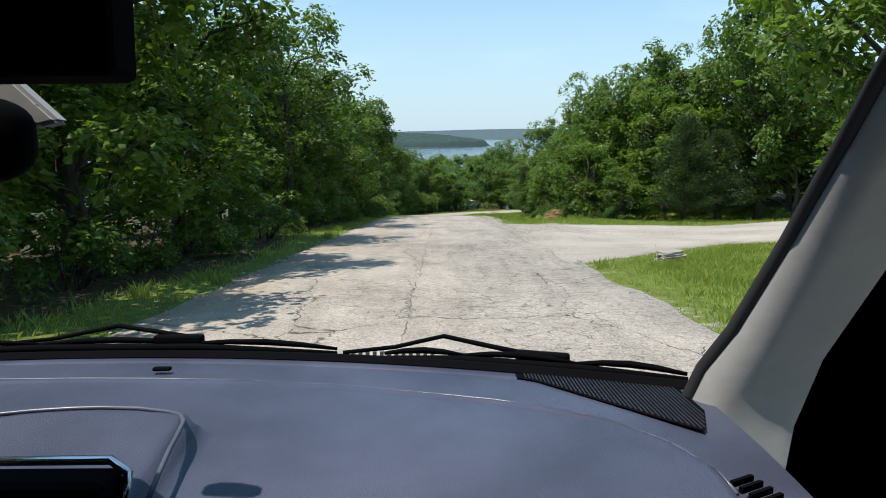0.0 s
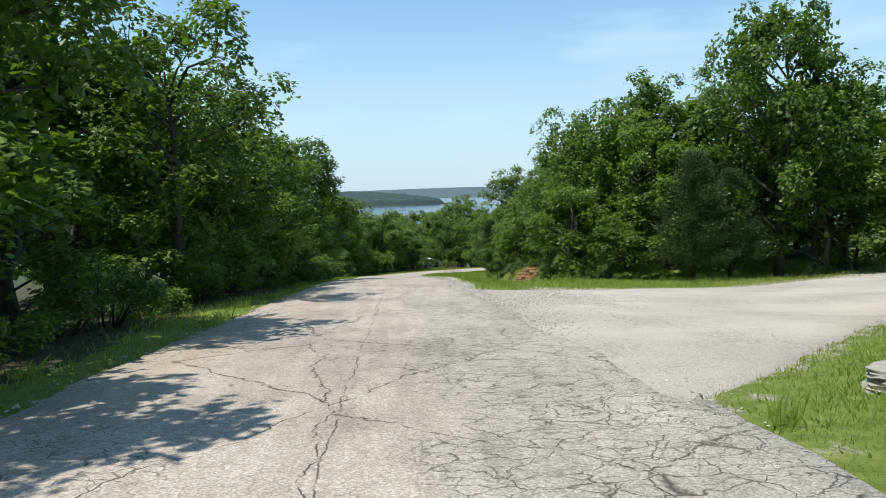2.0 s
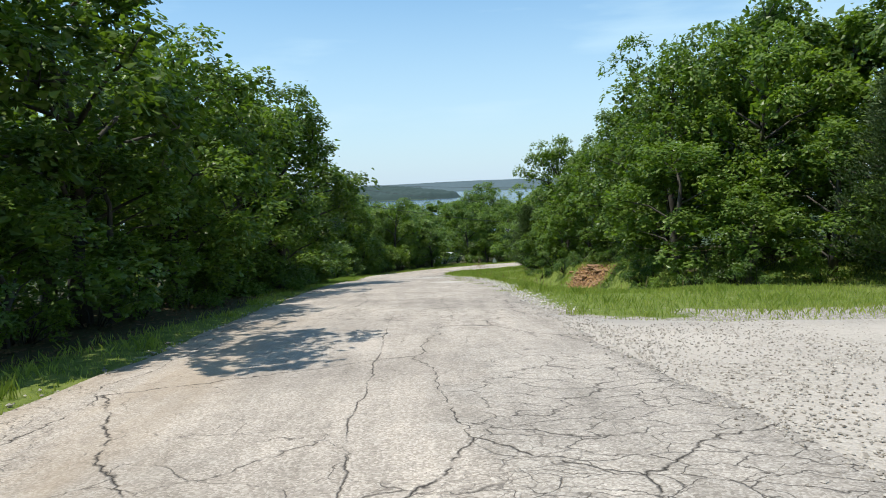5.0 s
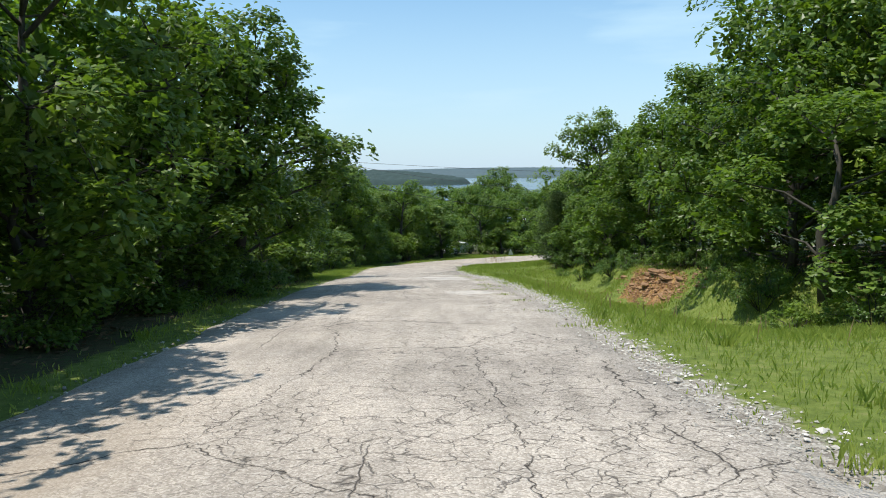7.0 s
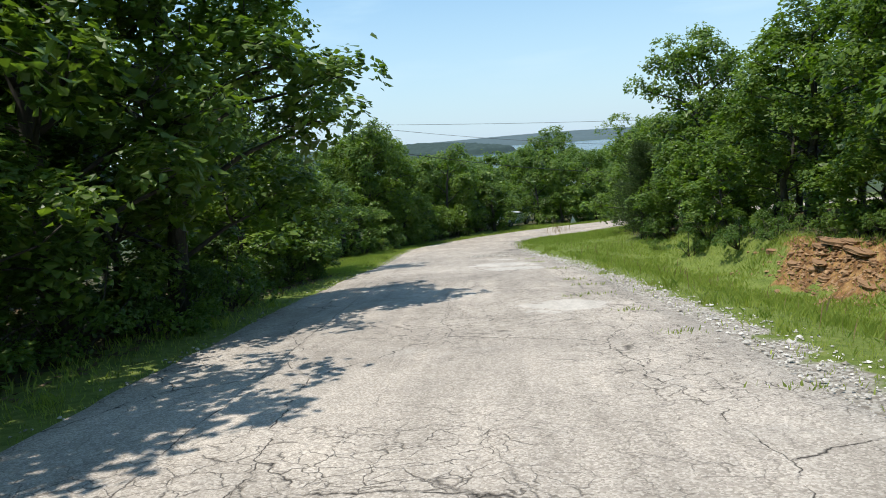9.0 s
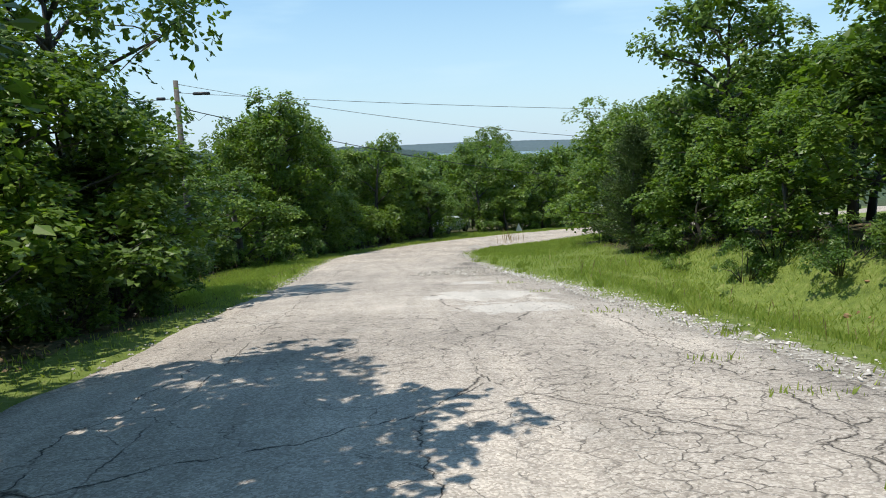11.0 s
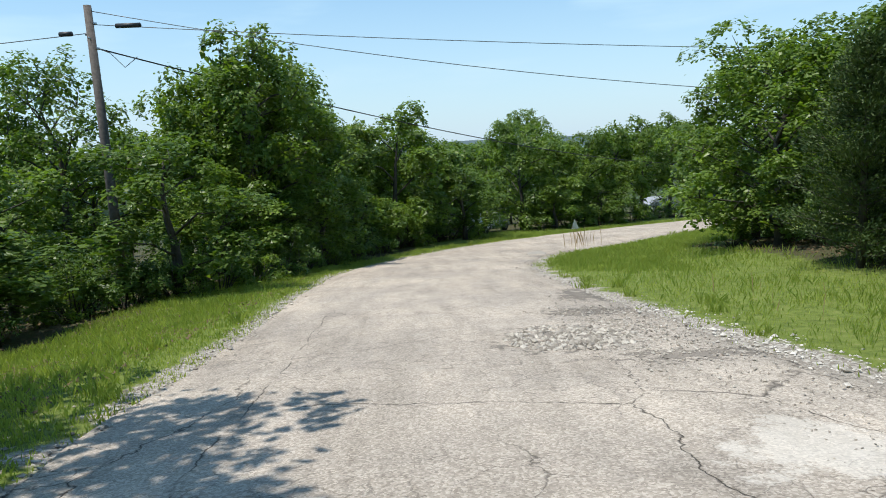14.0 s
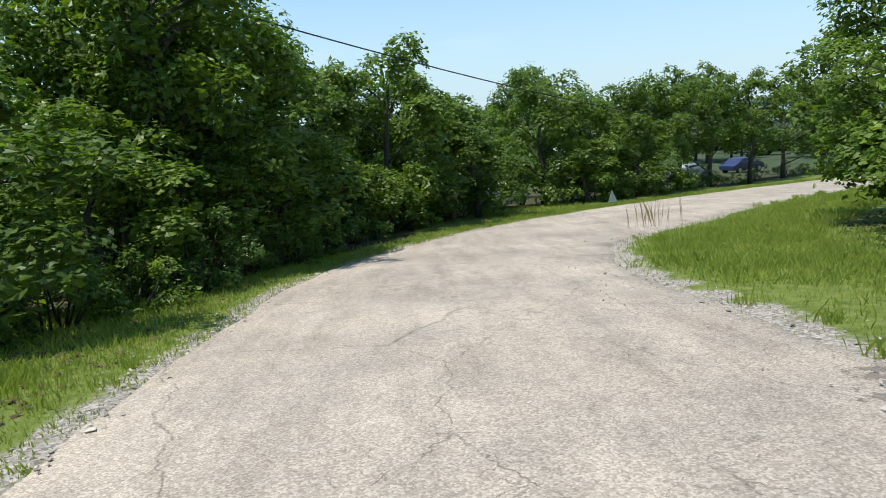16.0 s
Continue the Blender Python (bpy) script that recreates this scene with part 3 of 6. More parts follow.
def strip(name, left, right, across, lift, mat, ragged, seed, crown=0.0):
    """A paved strip between two lines, with ragged edges, a slight crown and a thickness that shows along them."""
    rng = np.random.default_rng(seed)
    n = len(left)
    s = np.r_[0, np.cumsum(np.hypot(*np.diff(left, axis=0).T))]
    def rag(k):
        return ragged * (0.55 * np.sin(s * 1.3 + k) * np.sin(s * 0.43 + 2 * k) + 0.45 * np.interp(s, np.arange(0, s[-1] + 1, 0.45), rng.uniform(-1, 1, len(np.arange(0, s[-1] + 1, 0.45)))))
    side = (right - left) / np.linalg.norm(right - left, axis=1)[:, None]
    L, R = left + side * rag(1.0)[:, None], right + side * rag(4.0)[:, None]
    V, cols = [], across + 1
    u = np.linspace(0, 1, cols)
    P = L[:, None, :] * (1 - u)[None, :, None] + R[:, None, :] * u[None, :, None]
    Z = ground_z(P[..., 0], P[..., 1]) + lift + crown * (1 - (2 * u - 1) ** 2)[None, :] + 0.012 * wave(P[..., 0], P[..., 1], 1.1)
    top = np.concatenate([P, Z[..., None]], -1)
    skirtl, skirtr = top[:, 0].copy(), top[:, -1].copy()
    skirtl[:, 2] -= 0.10
    skirtr[:, 2] -= 0.10
    skirtl[:, :2] -= side * 0.10
    skirtr[:, :2] += side * 0.10
    allv = np.concatenate([skirtl[:, None], top, skirtr[:, None]], 1)
    c = cols + 2
    idx = np.arange(n * c).reshape(n, c)
    faces = np.stack([idx[:-1, :-1], idx[:-1, 1:], idx[1:, 1:], idx[1:, :-1]], -1).reshape(-1, 4)
    return mesh_object(name, allv.reshape(-1, 3), faces, mat, smooth=True)


road = tagged(strip("road", ROAD_L, ROAD_R, 14, 0.028, ASPHALT, 0.13, 3, 0.05), "bleached grey chip-seal road, cracked and crazed, with crumbling edges", "road", kind="structure")
side_track = tagged(strip("side_track", TRACK_F, TRACK_N, 12, 0.034, TRACK, 0.2, 5), "pale limestone-gravel side track joining the road", "track", kind="structure")


def build_lake():
    xs, ys = np.linspace(-3200, 3200, 41), np.linspace(200, 4600, 41)
    X, Y = np.meshgrid(xs, ys)
    idx = np.arange(X.size).reshape(X.shape)
    faces = np.stack([idx[:-1, :-1], idx[:-1, 1:], idx[1:, 1:], idx[1:, :-1]], -1).reshape(-1, 4)
    return tagged(mesh_object("water", np.c_[X.ravel(), Y.ravel(), np.full(X.size, LAKE)], faces, WATER), "pale blue lake with lightly rippled water", "lake", kind="structure")


build_lake()


# ---------------------------------------------------------------- trees
def leaf_cards(centres, length, width, rng, up=0.9, outward=None, along=None):
    """Leaves as small folded wedge-shaped blades, one island each: vertices and faces."""
    k = len(centres)
    nrm = rng.normal(0, 0.40, (k, 3))
    nrm[:, 2] += up
    if outward is not None:
        nrm += outward * 0.75
    nrm /= np.linalg.norm(nrm, axis=1)[:, None]
    d = rng.normal(0, 1, (k, 3)) * (0.35 if along is not None else 1.0)
    if along is not None:
        d += along
    d -= nrm * (d * nrm).sum(1)[:, None]
    d /= np.linalg.norm(d, axis=1)[:, None]
    w = np.cross(nrm, d)
    L = (length * rng.uniform(0.65, 1.3, k))[:, None]
    W = (width * rng.uniform(0.7, 1.25, k))[:, None]
    droop = nrm * L * 0.18
    V = np.stack([centres - d * L * 0.5, centres + d * L * 0.20 + w * W * 0.5 - droop, centres + d * L * 0.5 - droop * 0.5, centres + d * L * 0.20 - w * W * 0.5 - droop], 1)
    F = np.arange(k * 4).reshape(k, 4)
    return V.reshape(-1, 3), F


def blob_leaves(blobs, count, rng, spread=0.20, flat=0.85):
    """Leaf places: every blob bears rosettes of leaves over its upper outside, with gaps between; the outward way, and the way each leaf points."""
    radii = np.array([b[3] for b in blobs])
    share = radii ** 2.0
    sprays = 10
    ways = rng.normal(0, 1, (len(blobs), sprays, 3))
    ways[..., 2] = np.abs(ways[..., 2]) * 1.3 - 0.30
    ways /= np.linalg.norm(ways, axis=2)[..., None]
    far = rng.uniform(0.55, 1.06, (len(blobs), sprays))
    pick = rng.choice(len(blobs), count, p=share / share.sum())
    kind = rng.integers(0, sprays, count)
    c = np.array([b[:3] for b in blobs])[pick]
    w = ways[pick, kind]
    hub = c + w * (radii[pick] * far[pick, kind])[:, None] * np.array([1, 1, flat])
    loose = rng.normal(0, 1, (count, 3))
    loose -= w * (loose * w).sum(1)[:, None] * 0.70
    along = loose / np.linalg.norm(loose, axis=1)[:, None] + w * 0.35
    loose *= (0.42 * spread + 0.10 * radii[pick])[:, None]
    stray = rng.random(count) < 0.05
    loose[stray] *= 1.6
    return hub + loose, w, along


def branching(name, lines, mat, parent, sides):
    """A stem and its branches in one piece: each branch's root is let into the wood that bears it."""
    V, F = [], []
    for pts, radii in lines:
        v, f = tube_data(pts, radii, sides)
        k = len(V)
        if k:
            near = int(((np.array(V) - np.array(v[0])) ** 2).sum(1).argmin())
            F.append((k, k + 1, near))
        V += v
        F += [tuple(i + k for i in q) for q in f]
    return mesh_object(name, V, F, mat, parent, "", True)


def tree_base(name, label, category, group):
    return tagged(new(name), label, category, group)


def make_oak(seed, height, radius, base, leaves, leaf=0.15, mat=OAK_LEAF, label="leafy post oak with a spreading uneven crown beside the road", blobs=46, lean=0.0, name="oak_tree", lobes=None, filled=9):
    """An oak: a stem, limbs to a dozen billows of the crown, twigs to the clumps on each billow, and leaves in rosettes over the clumps."""
    rng = np.random.default_rng(seed)
    root = tree_base(name, label, "tree", "roadside woodland")
    lines = []
    bends = [Vector((lean * t * height * 0.3 + rng.normal(0, 0.10) * t * 2, rng.normal(0, 0.10) * t * 2, t * height * 0.78)) for t in np.linspace(0, 1, 6)]
    bends[0] = Vector((0, 0, -0.3))
    r0 = 0.022 * height
    lines.append((bends, [r0 * 1.25, r0 * 0.95, r0 * 0.8, r0 * 0.6, r0 * 0.38, r0 * 0.14]))
    count = lobes or max(8, blobs // 4)
    billows, places, twigs = [], [], []
    for i in range(count):
        u = ((i + rng.uniform(0.15, 0.85)) / count) ** 0.85
        h = base + (0.90 - base) * u
        a = i * 2.39996 + rng.normal(0, 0.35)
        size = radius * rng.uniform(0.30, 0.44)
        reach = max(0.0, radius * math.sqrt(max(0.03, 1 - ((u - 0.40) / 0.68) ** 2)) * rng.uniform(0.72, 1.12) - 0.55 * size)
        spot = Vector((reach * math.cos(a) + lean * h * height * 0.3, reach * math.sin(a), min(h * height, height - 0.9 * size)))
        billows.append((spot, size))
        start = max(0.12, min(0.90, (spot.z - 0.55 * reach) / (height * 0.78)))
        j = min(4, int(start * 5))
        q = bends[j].lerp(bends[j + 1], start * 5 - j)
        mid = q.lerp(spot, 0.5) + Vector((rng.normal(0, 0.16), rng.normal(0, 0.16), 0.10 * reach + rng.normal(0, 0.12)))
        r = r0 * (0.17 + 0.20 * reach / radius)
        lines.append(([q, q.lerp(mid, 0.5), mid, mid.lerp(spot, 0.6), spot], [r, r * 0.85, r * 0.68, r * 0.5, r * 0.3]))
    for i in range(blobs):
        spot, size = billows[i % count]
        w = Vector(rng.normal(0, 1, 3))
        w.z = abs(w.z) * 1.15 - 0.30
        w.normalize()
        tip = spot + w * size * rng.uniform(0.45, 1.0)
        places.append((*tip, size * rng.uniform(0.34, 0.62) + 0.06))
        twigs.append(([spot, spot.lerp(tip, 0.55) + Vector((0, 0, 0.05 * size)), tip], [r0 * 0.10, r0 * 0.07, r0 * 0.03]))
    branching("trunk", lines + (twigs if leaves > 4000 else []), BARK, root, 5 if leaves > 4000 else 4)
    c, o, along = blob_leaves(places, leaves, rng, leaf * 1.25)
    V, F = leaf_cards(c, leaf, leaf * 0.74, rng, 0.75, o, along)
    # larger sprays fill the heart of each billow
    k = leaves // filled
    pick = rng.integers(0, count, k)
    heart = np.array([tuple(b[0]) for b in billows])[pick] + rng.normal(0, 0.27, (k, 3)) * np.array([b[1] for b in billows])[pick][:, None]
    V2, F2 = leaf_cards(heart, leaf * 1.6, leaf * 1.25, rng, 0.5)
    mesh_object("crown", np.r_[V, V2], np.r_[F, F2 + len(V)], mat, root)
    return root


def make_shrub(seed, height, radius, leaves, leaf=0.11, mat=SHRUB_LEAF, label="tangled leafy undergrowth shrub at the edge of the wood", name="shrub"):
    rng = np.random.default_rng(seed)
    root = tree_base(name, label, "shrub", "undergrowth")
    places, lines = [], []
    for i in range(16):
        a, d = rng.uniform(0, 6.283), radius * rng.uniform(0, 1) ** 0.6
        z = height * rng.uniform(0.18, 1.0) * (1 - 0.45 * (d / radius) ** 2)
        size = rng.uniform(0.22, 0.42) * (0.4 * radius + 0.4)
        spot = Vector((d * math.cos(a), d * math.sin(a), max(size * 0.5, z - size * 0.3)))
        places.append((*spot, size))
        q = Vector((0.2 * math.cos(a), 0.2 * math.sin(a), -0.1))
        mid = q.lerp(spot, 0.5) + Vector((rng.normal(0, 0.1), rng.normal(0, 0.1), 0.15))
        lines.append(([q, mid, spot], [0.025, 0.016, 0.006]))
    branching("stem", lines, BARK, root, 4)
    c, o, along = blob_leaves(places, leaves, rng, leaf * 1.3, 0.9)
    V, F = leaf_cards(c, leaf, leaf * 0.6, rng, 0.7, o, along)
    mesh_object("foliage", V, F, mat, root)
    return root


def make_cedar(seed, height, radius, leaves, label="dark green red cedar with feathery upswept foliage"):
    rng = np.random.default_rng(seed)
    root = tree_base("cedar_tree", label, "tree", "red cedars")
    lines = [([(0, 0, -0.2), (0.03, 0, height * 0.5), (0, 0.03, height * 0.97)], [0.022 * height, 0.013 * height, 0.003 * height])]
    C, D = [], []
    boughs = 70
    per = leaves // boughs
    for i in range(boughs):
        h = 0.04 + 0.94 * (i + rng.uniform(0, 1)) / boughs
        a = i * 2.39996 + rng.normal(0, 0.3)
        reach = radius * (1 - h) ** 0.75 * rng.uniform(0.72, 1.12) + 0.12
        q = Vector((0, 0, h * height))
        tip = Vector((reach * math.cos(a), reach * math.sin(a), h * height + reach * rng.uniform(0.15, 0.55)))
        lines.append(([q, q.lerp(tip, 0.55) + Vector((0, 0, -0.06 * reach)), tip], [0.02, 0.012, 0.004]))
        t = rng.uniform(0.12, 1.05, per)[:, None]
        c = np.array(q)[None] * (1 - t) + np.array(tip)[None] * t + rng.normal(0, 1, (per, 3)) * np.array([0.16, 0.16, 0.11]) * (0.5 + 0.30 * radius)
        C.append(c)
        d = np.array((tip - q).normalized())[None] + rng.normal(0, 0.5, (per, 3)) + np.array([0, 0, 0.35])
        D.append(d / np.linalg.norm(d, axis=1)[:, None])
    branching("trunk", lines, BARK, root, 5)
    c, d = np.concatenate(C), np.concatenate(D)
    k = len(c)
    w = np.cross(d, rng.normal(0, 1, (k, 3)))
    w /= np.linalg.norm(w, axis=1)[:, None]
    L, W = rng.uniform(0.08, 0.17, k)[:, None], rng.uniform(0.011, 0.026, k)[:, None]
    V = np.stack([c - w * W * 0.5, c + d * L * 0.5 - w * W, c + d * L, c + d * L * 0.5 + w * W], 1).reshape(-1, 3)
    mesh_object("crown", V, np.arange(k * 4).reshape(k, 4), CEDAR_LEAF, root)
    return root


def on_ground(x, y, turn=0.0, size=1.0, tall=1.0, sink=0.0):
    return Matrix.Translation((x, y, float(ground_z(x, y)) - sink)) @ Matrix.Rotation(turn, 4, "Z") @ Matrix.Diagonal((size, size, size * tall, 1))


class Grove:
    """Variants of one kind of plant: the first standing of each is the variant itself, later ones are copies."""
    def __init__(self, variants):
        self.variants, self.used, self.turn = variants, set(), 0

    def stand(self, x, y, turn, size=1.0, tall=1.0, which=None):
        k = self.turn % len(self.variants) if which is None else which
        self.turn += 1
        m = on_ground(x, y, turn, size, tall)
        if k in self.used:
            return copy_thing(self.variants[k], m)
        self.used.add(k)
        self.variants[k].matrix_basis = m
        return self.variants[k]


def oak(seed, height, radius, base, label, lean=0.0, mat=OAK_LEAF, near=True):
    if near:
        return make_oak(seed, height, radius, base, 12300, 0.17, mat, label, 96, lean)
    return make_oak(seed, height, radius, base, 2900, 0.34, mat, label, 44, lean)


KINDS = [
    (11, 8.6, 3.2, 0.16, "leafy post oak with a spreading uneven crown", 0.0, OAK_LEAF),
    (12, 9.2, 2.9, 0.22, "tall post oak with dense foliage and dark limbs", 0.12, OAK_LEAF),
    (13, 8.0, 3.4, 0.10, "broad blackjack oak with foliage reaching down to the grass", 0.0, OAK_LEAF),
    (14, 8.8, 2.9, 0.24, "open-crowned oak with gaps of sky between the limbs", -0.1, OAK_LEAF),
    (15, 7.4, 2.8, 0.08, "bright green young oak with a rounded crown", 0.0, YOUNG_LEAF),
    (16, 8.8, 3.1, 0.42, "tall oak with a high open crown over the road", 0.15, OAK_LEAF),
]
BIG = Grove([oak(*k) for k in KINDS[:5]] + [make_oak(17, 8.6, 3.5, 0.36, 10500, 0.165, OAK_LEAF, "gnarled open oak with dark limbs and sky between tufts of leaves", 76, 0.0, lobes=16, filled=24)])
BACK = Grove([oak(s + 60, h, r, b, "oak standing deeper in the wood among others", lean, mat, False) for s, h, r, b, _, lean, mat in KINDS])
# rounder trees on the outside of the bend
BEND = Grove([
    make_oak(71, 7.4, 3.0, 0.02, 8200, 0.20, OAK_LEAF, "dense round-crowned oak on the outside of the bend", 64),
    make_oak(72, 7.2, 2.9, 0.02, 8200, 0.20, YOUNG_LEAF, "bright green oak with a billowing crown beside the bend", 60),
    make_oak(73, 8.6, 3.0, 0.22, 7200, 0.20, OAK_LEAF, "tall oak with bare dark trunk below a high crown", 56),
    make_oak(74, 7.6, 3.0, 0.16, 6600, 0.20, OAK_LEAF, "gnarled oak with flat umbrella-like tufts of foliage", 52, 0.05, lobes=9),
])
SMALL = Grove([
    make_oak(21, 5.0, 2.1, 0.06, 4300, 0.145, YOUNG_LEAF, "young oak sapling with low leafy branches", 44, name="young_oak"),
    make_oak(22, 4.2, 2.2, 0.04, 4300, 0.145, OAK_LEAF, "bushy young oak with branches down to the ground", 44, name="young_oak"),
    make_oak(23, 6.0, 2.0, 0.10, 4400, 0.145, OAK_LEAF, "slender young oak at the edge of the wood", 44, name="young_oak"),
])
SHRUBS = Grove([make_shrub(31, 1.7, 1.3, 1800), make_shrub(32, 1.2, 1.2, 1450, 0.13, YOUNG_LEAF, "low light-green sapling shrub in the grass"), make_shrub(33, 2.2, 1.4, 2050)])
CEDARS = Grove([make_cedar(41, 5.6, 2.0, 21000), make_cedar(42, 3.2, 1.4, 14000, "small dense red cedar on the grassy bank")])

lay = np.random.default_rng(77)


def turn():
    return float(lay.uniform(0, 6.283))


# trees along the road whose crowns break the skyline: x, y, variant, size, height factor
for x, y, k, s, tall in [
    (-7.0, 6.0, 2, 1.00, 1.0), (-6.8, 12.0, 0, 1.00, 1.05), (-7.2, 18.5, 3, 1.08, 1.12), (-6.3, 26.9, 5, 1.0, 0.97), (-6.6, 31.5, 1, 0.95, 0.92),
    (-6.8, 37.5, 2, 0.95, 1.0), (-6.4, 43.0, 0, 0.95, 0.9), (-5.5, 45.0, 1, 1.06, 0.92), (-7.8, 56.6, 5, 1.0, 1.12), (-7.0, 53.0, 2, 0.75, 0.85), (-9.6, 52.5, 4, 1.0, 0.95), (-7.2, 55.8, 2, 0.62, 0.72), (-11.2, 60.6, 4, 0.66, 0.95),
    (10.0, 43.4, 2, 0.95, 1.10), (13.9, 44.4, 0, 1.10, 1.02), (12.2, 40.6, 4, 0.95, 1.15), (17.0, 41.0, 1, 1.1, 1.12), (17.2, 36.0, 0, 1.10, 1.25), (19.0, 36.4, 1, 1.1, 1.08), (10.7, 49.4, 1, 0.95, 1.0), (13.2, 51.5, 1, 1.05, 0.90),
    (10.4, 54.5, 3, 0.85, 0.75), (10.1, 62.5, 1, 0.95, 1.12), (11.3, 65.5, 2, 0.90, 0.85), (13.4, 70.5, 0, 1.0, 0.78), (15.6, 76.5, 1, 1.0, 0.95), (12.0, 78.0, 2, 0.9, 1.0), (10.3, 73.2, 2, 0.95, 0.90), (9.6, 59.4, 4, 0.7, 0.8),
    (9.6, 14.4, 3, 1.0, 1.0), (13.5, 17.5, 0, 1.0, 1.0), (16.5, 20.0, 1, 1.05, 1.05),
    (-13.8, 66.5, 4, 0.80, 0.75), (-14.5, 79.0, 5, 0.95, 1.08), (-6.9, 77.4, 0, 1.0, 0.95), (-8.4, 78.0, 0, 0.85, 1.02), (-6.6, 81.5, 2, 1.0, 1.02), 
]:
    BIG.stand(x, y, turn(), s, tall, k)

# the rest of the wood, in rows behind them
for row, (gap, every, jitter) in enumerate([(10.8, 4.6, 1.0), (15.0, 5.4, 1.6), (20.5, 11.0, 2.0)]):
    for y in np.arange((-4, 17, 20)[row], 80, every):
        if not (gap < 18 and 55 < y < 80) and not (gap > 12 and y < 34 and int(y) % 2):
            BACK.stand(-gap + lay.uniform(-jitter, jitter), y + lay.uniform(-1.2, 1.2), turn(), lay.uniform(0.9, 1.12), lay.uniform(0.85, 1.0))
for row, (gap, every) in enumerate([(17.5, 5.2), (23.0, 6.5)]):
    for y in np.arange(44 + row, 84, every):
        BACK.stand(gap + lay.uniform(-1.4, 1.4), y + lay.uniform(-1.2, 1.2), turn(), lay.uniform(0.95, 1.12), lay.uniform(0.9, 1.05))
for x, y in [(18, 10), (13.5, 2), (-6.5, -1), (-7, -7), (28, 46), (21, 43), (25, 44), (33, 50)]:
    BACK.stand(x, y, turn(), lay.uniform(0.95, 1.15))
for x, y in [(-12.2, 71), (-14.5, 76), (-15.5, 60), (-10.8, 64.8)]:
    SMALL.stand(x, y, turn(), 1.1, 0.75)
for x, y in [(-24, 58), (-26, 66), (-21, 84), (-33, 72), (-24, 92), (-18, 92), (-36, 80), (-26, 101), (-16, 101), (22, 33), (26, 35), (22, 38.5)]:
    BACK.stand(x, y, turn(), lay.uniform(0.95, 1.1), 0.9)
# outside of the bend and the wood below it
for x, y, k, high in [(-8.6, 80.4, 1, 7.6), (-6.8, 85.2, 0, 7.6), (-5.0, 88.6, 1, 6.9), (-2.2, 88.6, 3, 7.5), (-3.4, 92.6, 0, 6.6), (0.4, 93.4, 1, 5.7), (0.8, 97.2, 0, 6.2), (6.4, 99.4, 0, 7.5), (9.0, 101.0, 1, 6.3), (11.9, 103.4, 0, 6.9),
                      (15.0, 105.4, 1, 7.0), (17.8, 107.4, 2, 8.4), (21.4, 110.4, 2, 9.2), (25.4, 112.0, 2, 8.8), (29.6, 114.6, 2, 8.9), (34.2, 116.6, 2, 8.6), (39.0, 119.0, 2, 8.4), (45.0, 121.6, 2, 8.4)]:
    BEND.stand(x, y, turn(), 1.0, high / (7.4, 7.2, 8.6, 7.6)[k], k)
for x, y in spline([(-16, 84), (-8, 97), (0, 103), (8, 110), (18, 116)], 9):
    BACK.stand(x + lay.uniform(-1, 1), y + lay.uniform(-1, 1), turn(), lay.uniform(0.9, 1.0), 0.8 if x < -6 else 0.62)
# treetops of the wood that falls away to the lake
for i in range(26):
    y = 128 + 34 * (i / 26.0) + lay.uniform(-2, 2)
    BACK.stand(0.1 * y + lay.uniform(-0.19, 0.26) * y, y, turn(), lay.uniform(1.0, 1.2), lay.uniform(0.9, 1.05))
for x, y in [(-8, 138), (-4, 146), (0.5, 139), (3.5, 150), (6.5, 142), (-1, 155), (9.5, 155), (13, 147), (4.5, 133), (-11, 150), (18, 140)]:
    BACK.stand(x, y, turn(), 1.12, 1.0)
BIG.stand(11.4, 130, 1.0, 1.42, 1.02, 2)
for x, y in [(-9, 87), (26, 86), (21, 82), (19, 80)]:
    BACK.stand(x, y, turn(), lay.uniform(0.9, 1.05))

# understorey: saplings and shrubs fill the wood's edge down to the ground
for y in np.arange(3, 56, 4.2):
    SMALL.stand(-6.3 + lay.uniform(-0.4, 0.4), y + lay.uniform(-0.8, 0.8), turn(), lay.uniform(0.72, 0.95))
for y in np.arange(4, 56, 1.9):
    SHRUBS.stand(-5.9 + lay.uniform(-0.4, 0.3), y + lay.uniform(-0.5, 0.5), turn(), lay.uniform(0.7, 1.05))
for x, y in [(-11.4, 60), (-11.4, 63.5), (-10.8, 66.8), (-7.8, 70.5), (-7.0, 74), (-5.9, 77.5), (-4.9, 81), (-3.8, 85), (-1.6, 88.9), (1.6, 92.3), (8.6, 98.4), (12.6, 101.4)]:
    SMALL.stand(x + lay.uniform(-0.3, 0.3), y + lay.uniform(-0.3, 0.3), turn(), lay.uniform(0.85, 1.1), 0.62 if y < 68 else 0.9)
    SHRUBS.stand(x + 0.9, y - 0.5, turn(), lay.uniform(0.6, 0.9))
    if y > 80:
        SHRUBS.stand(x - 0.8, y + 0.9, turn(), lay.uniform(1.1, 1.4))
        SHRUBS.stand(x + 1.4, y + 2.4, turn(), lay.uniform(1.2, 1.5))
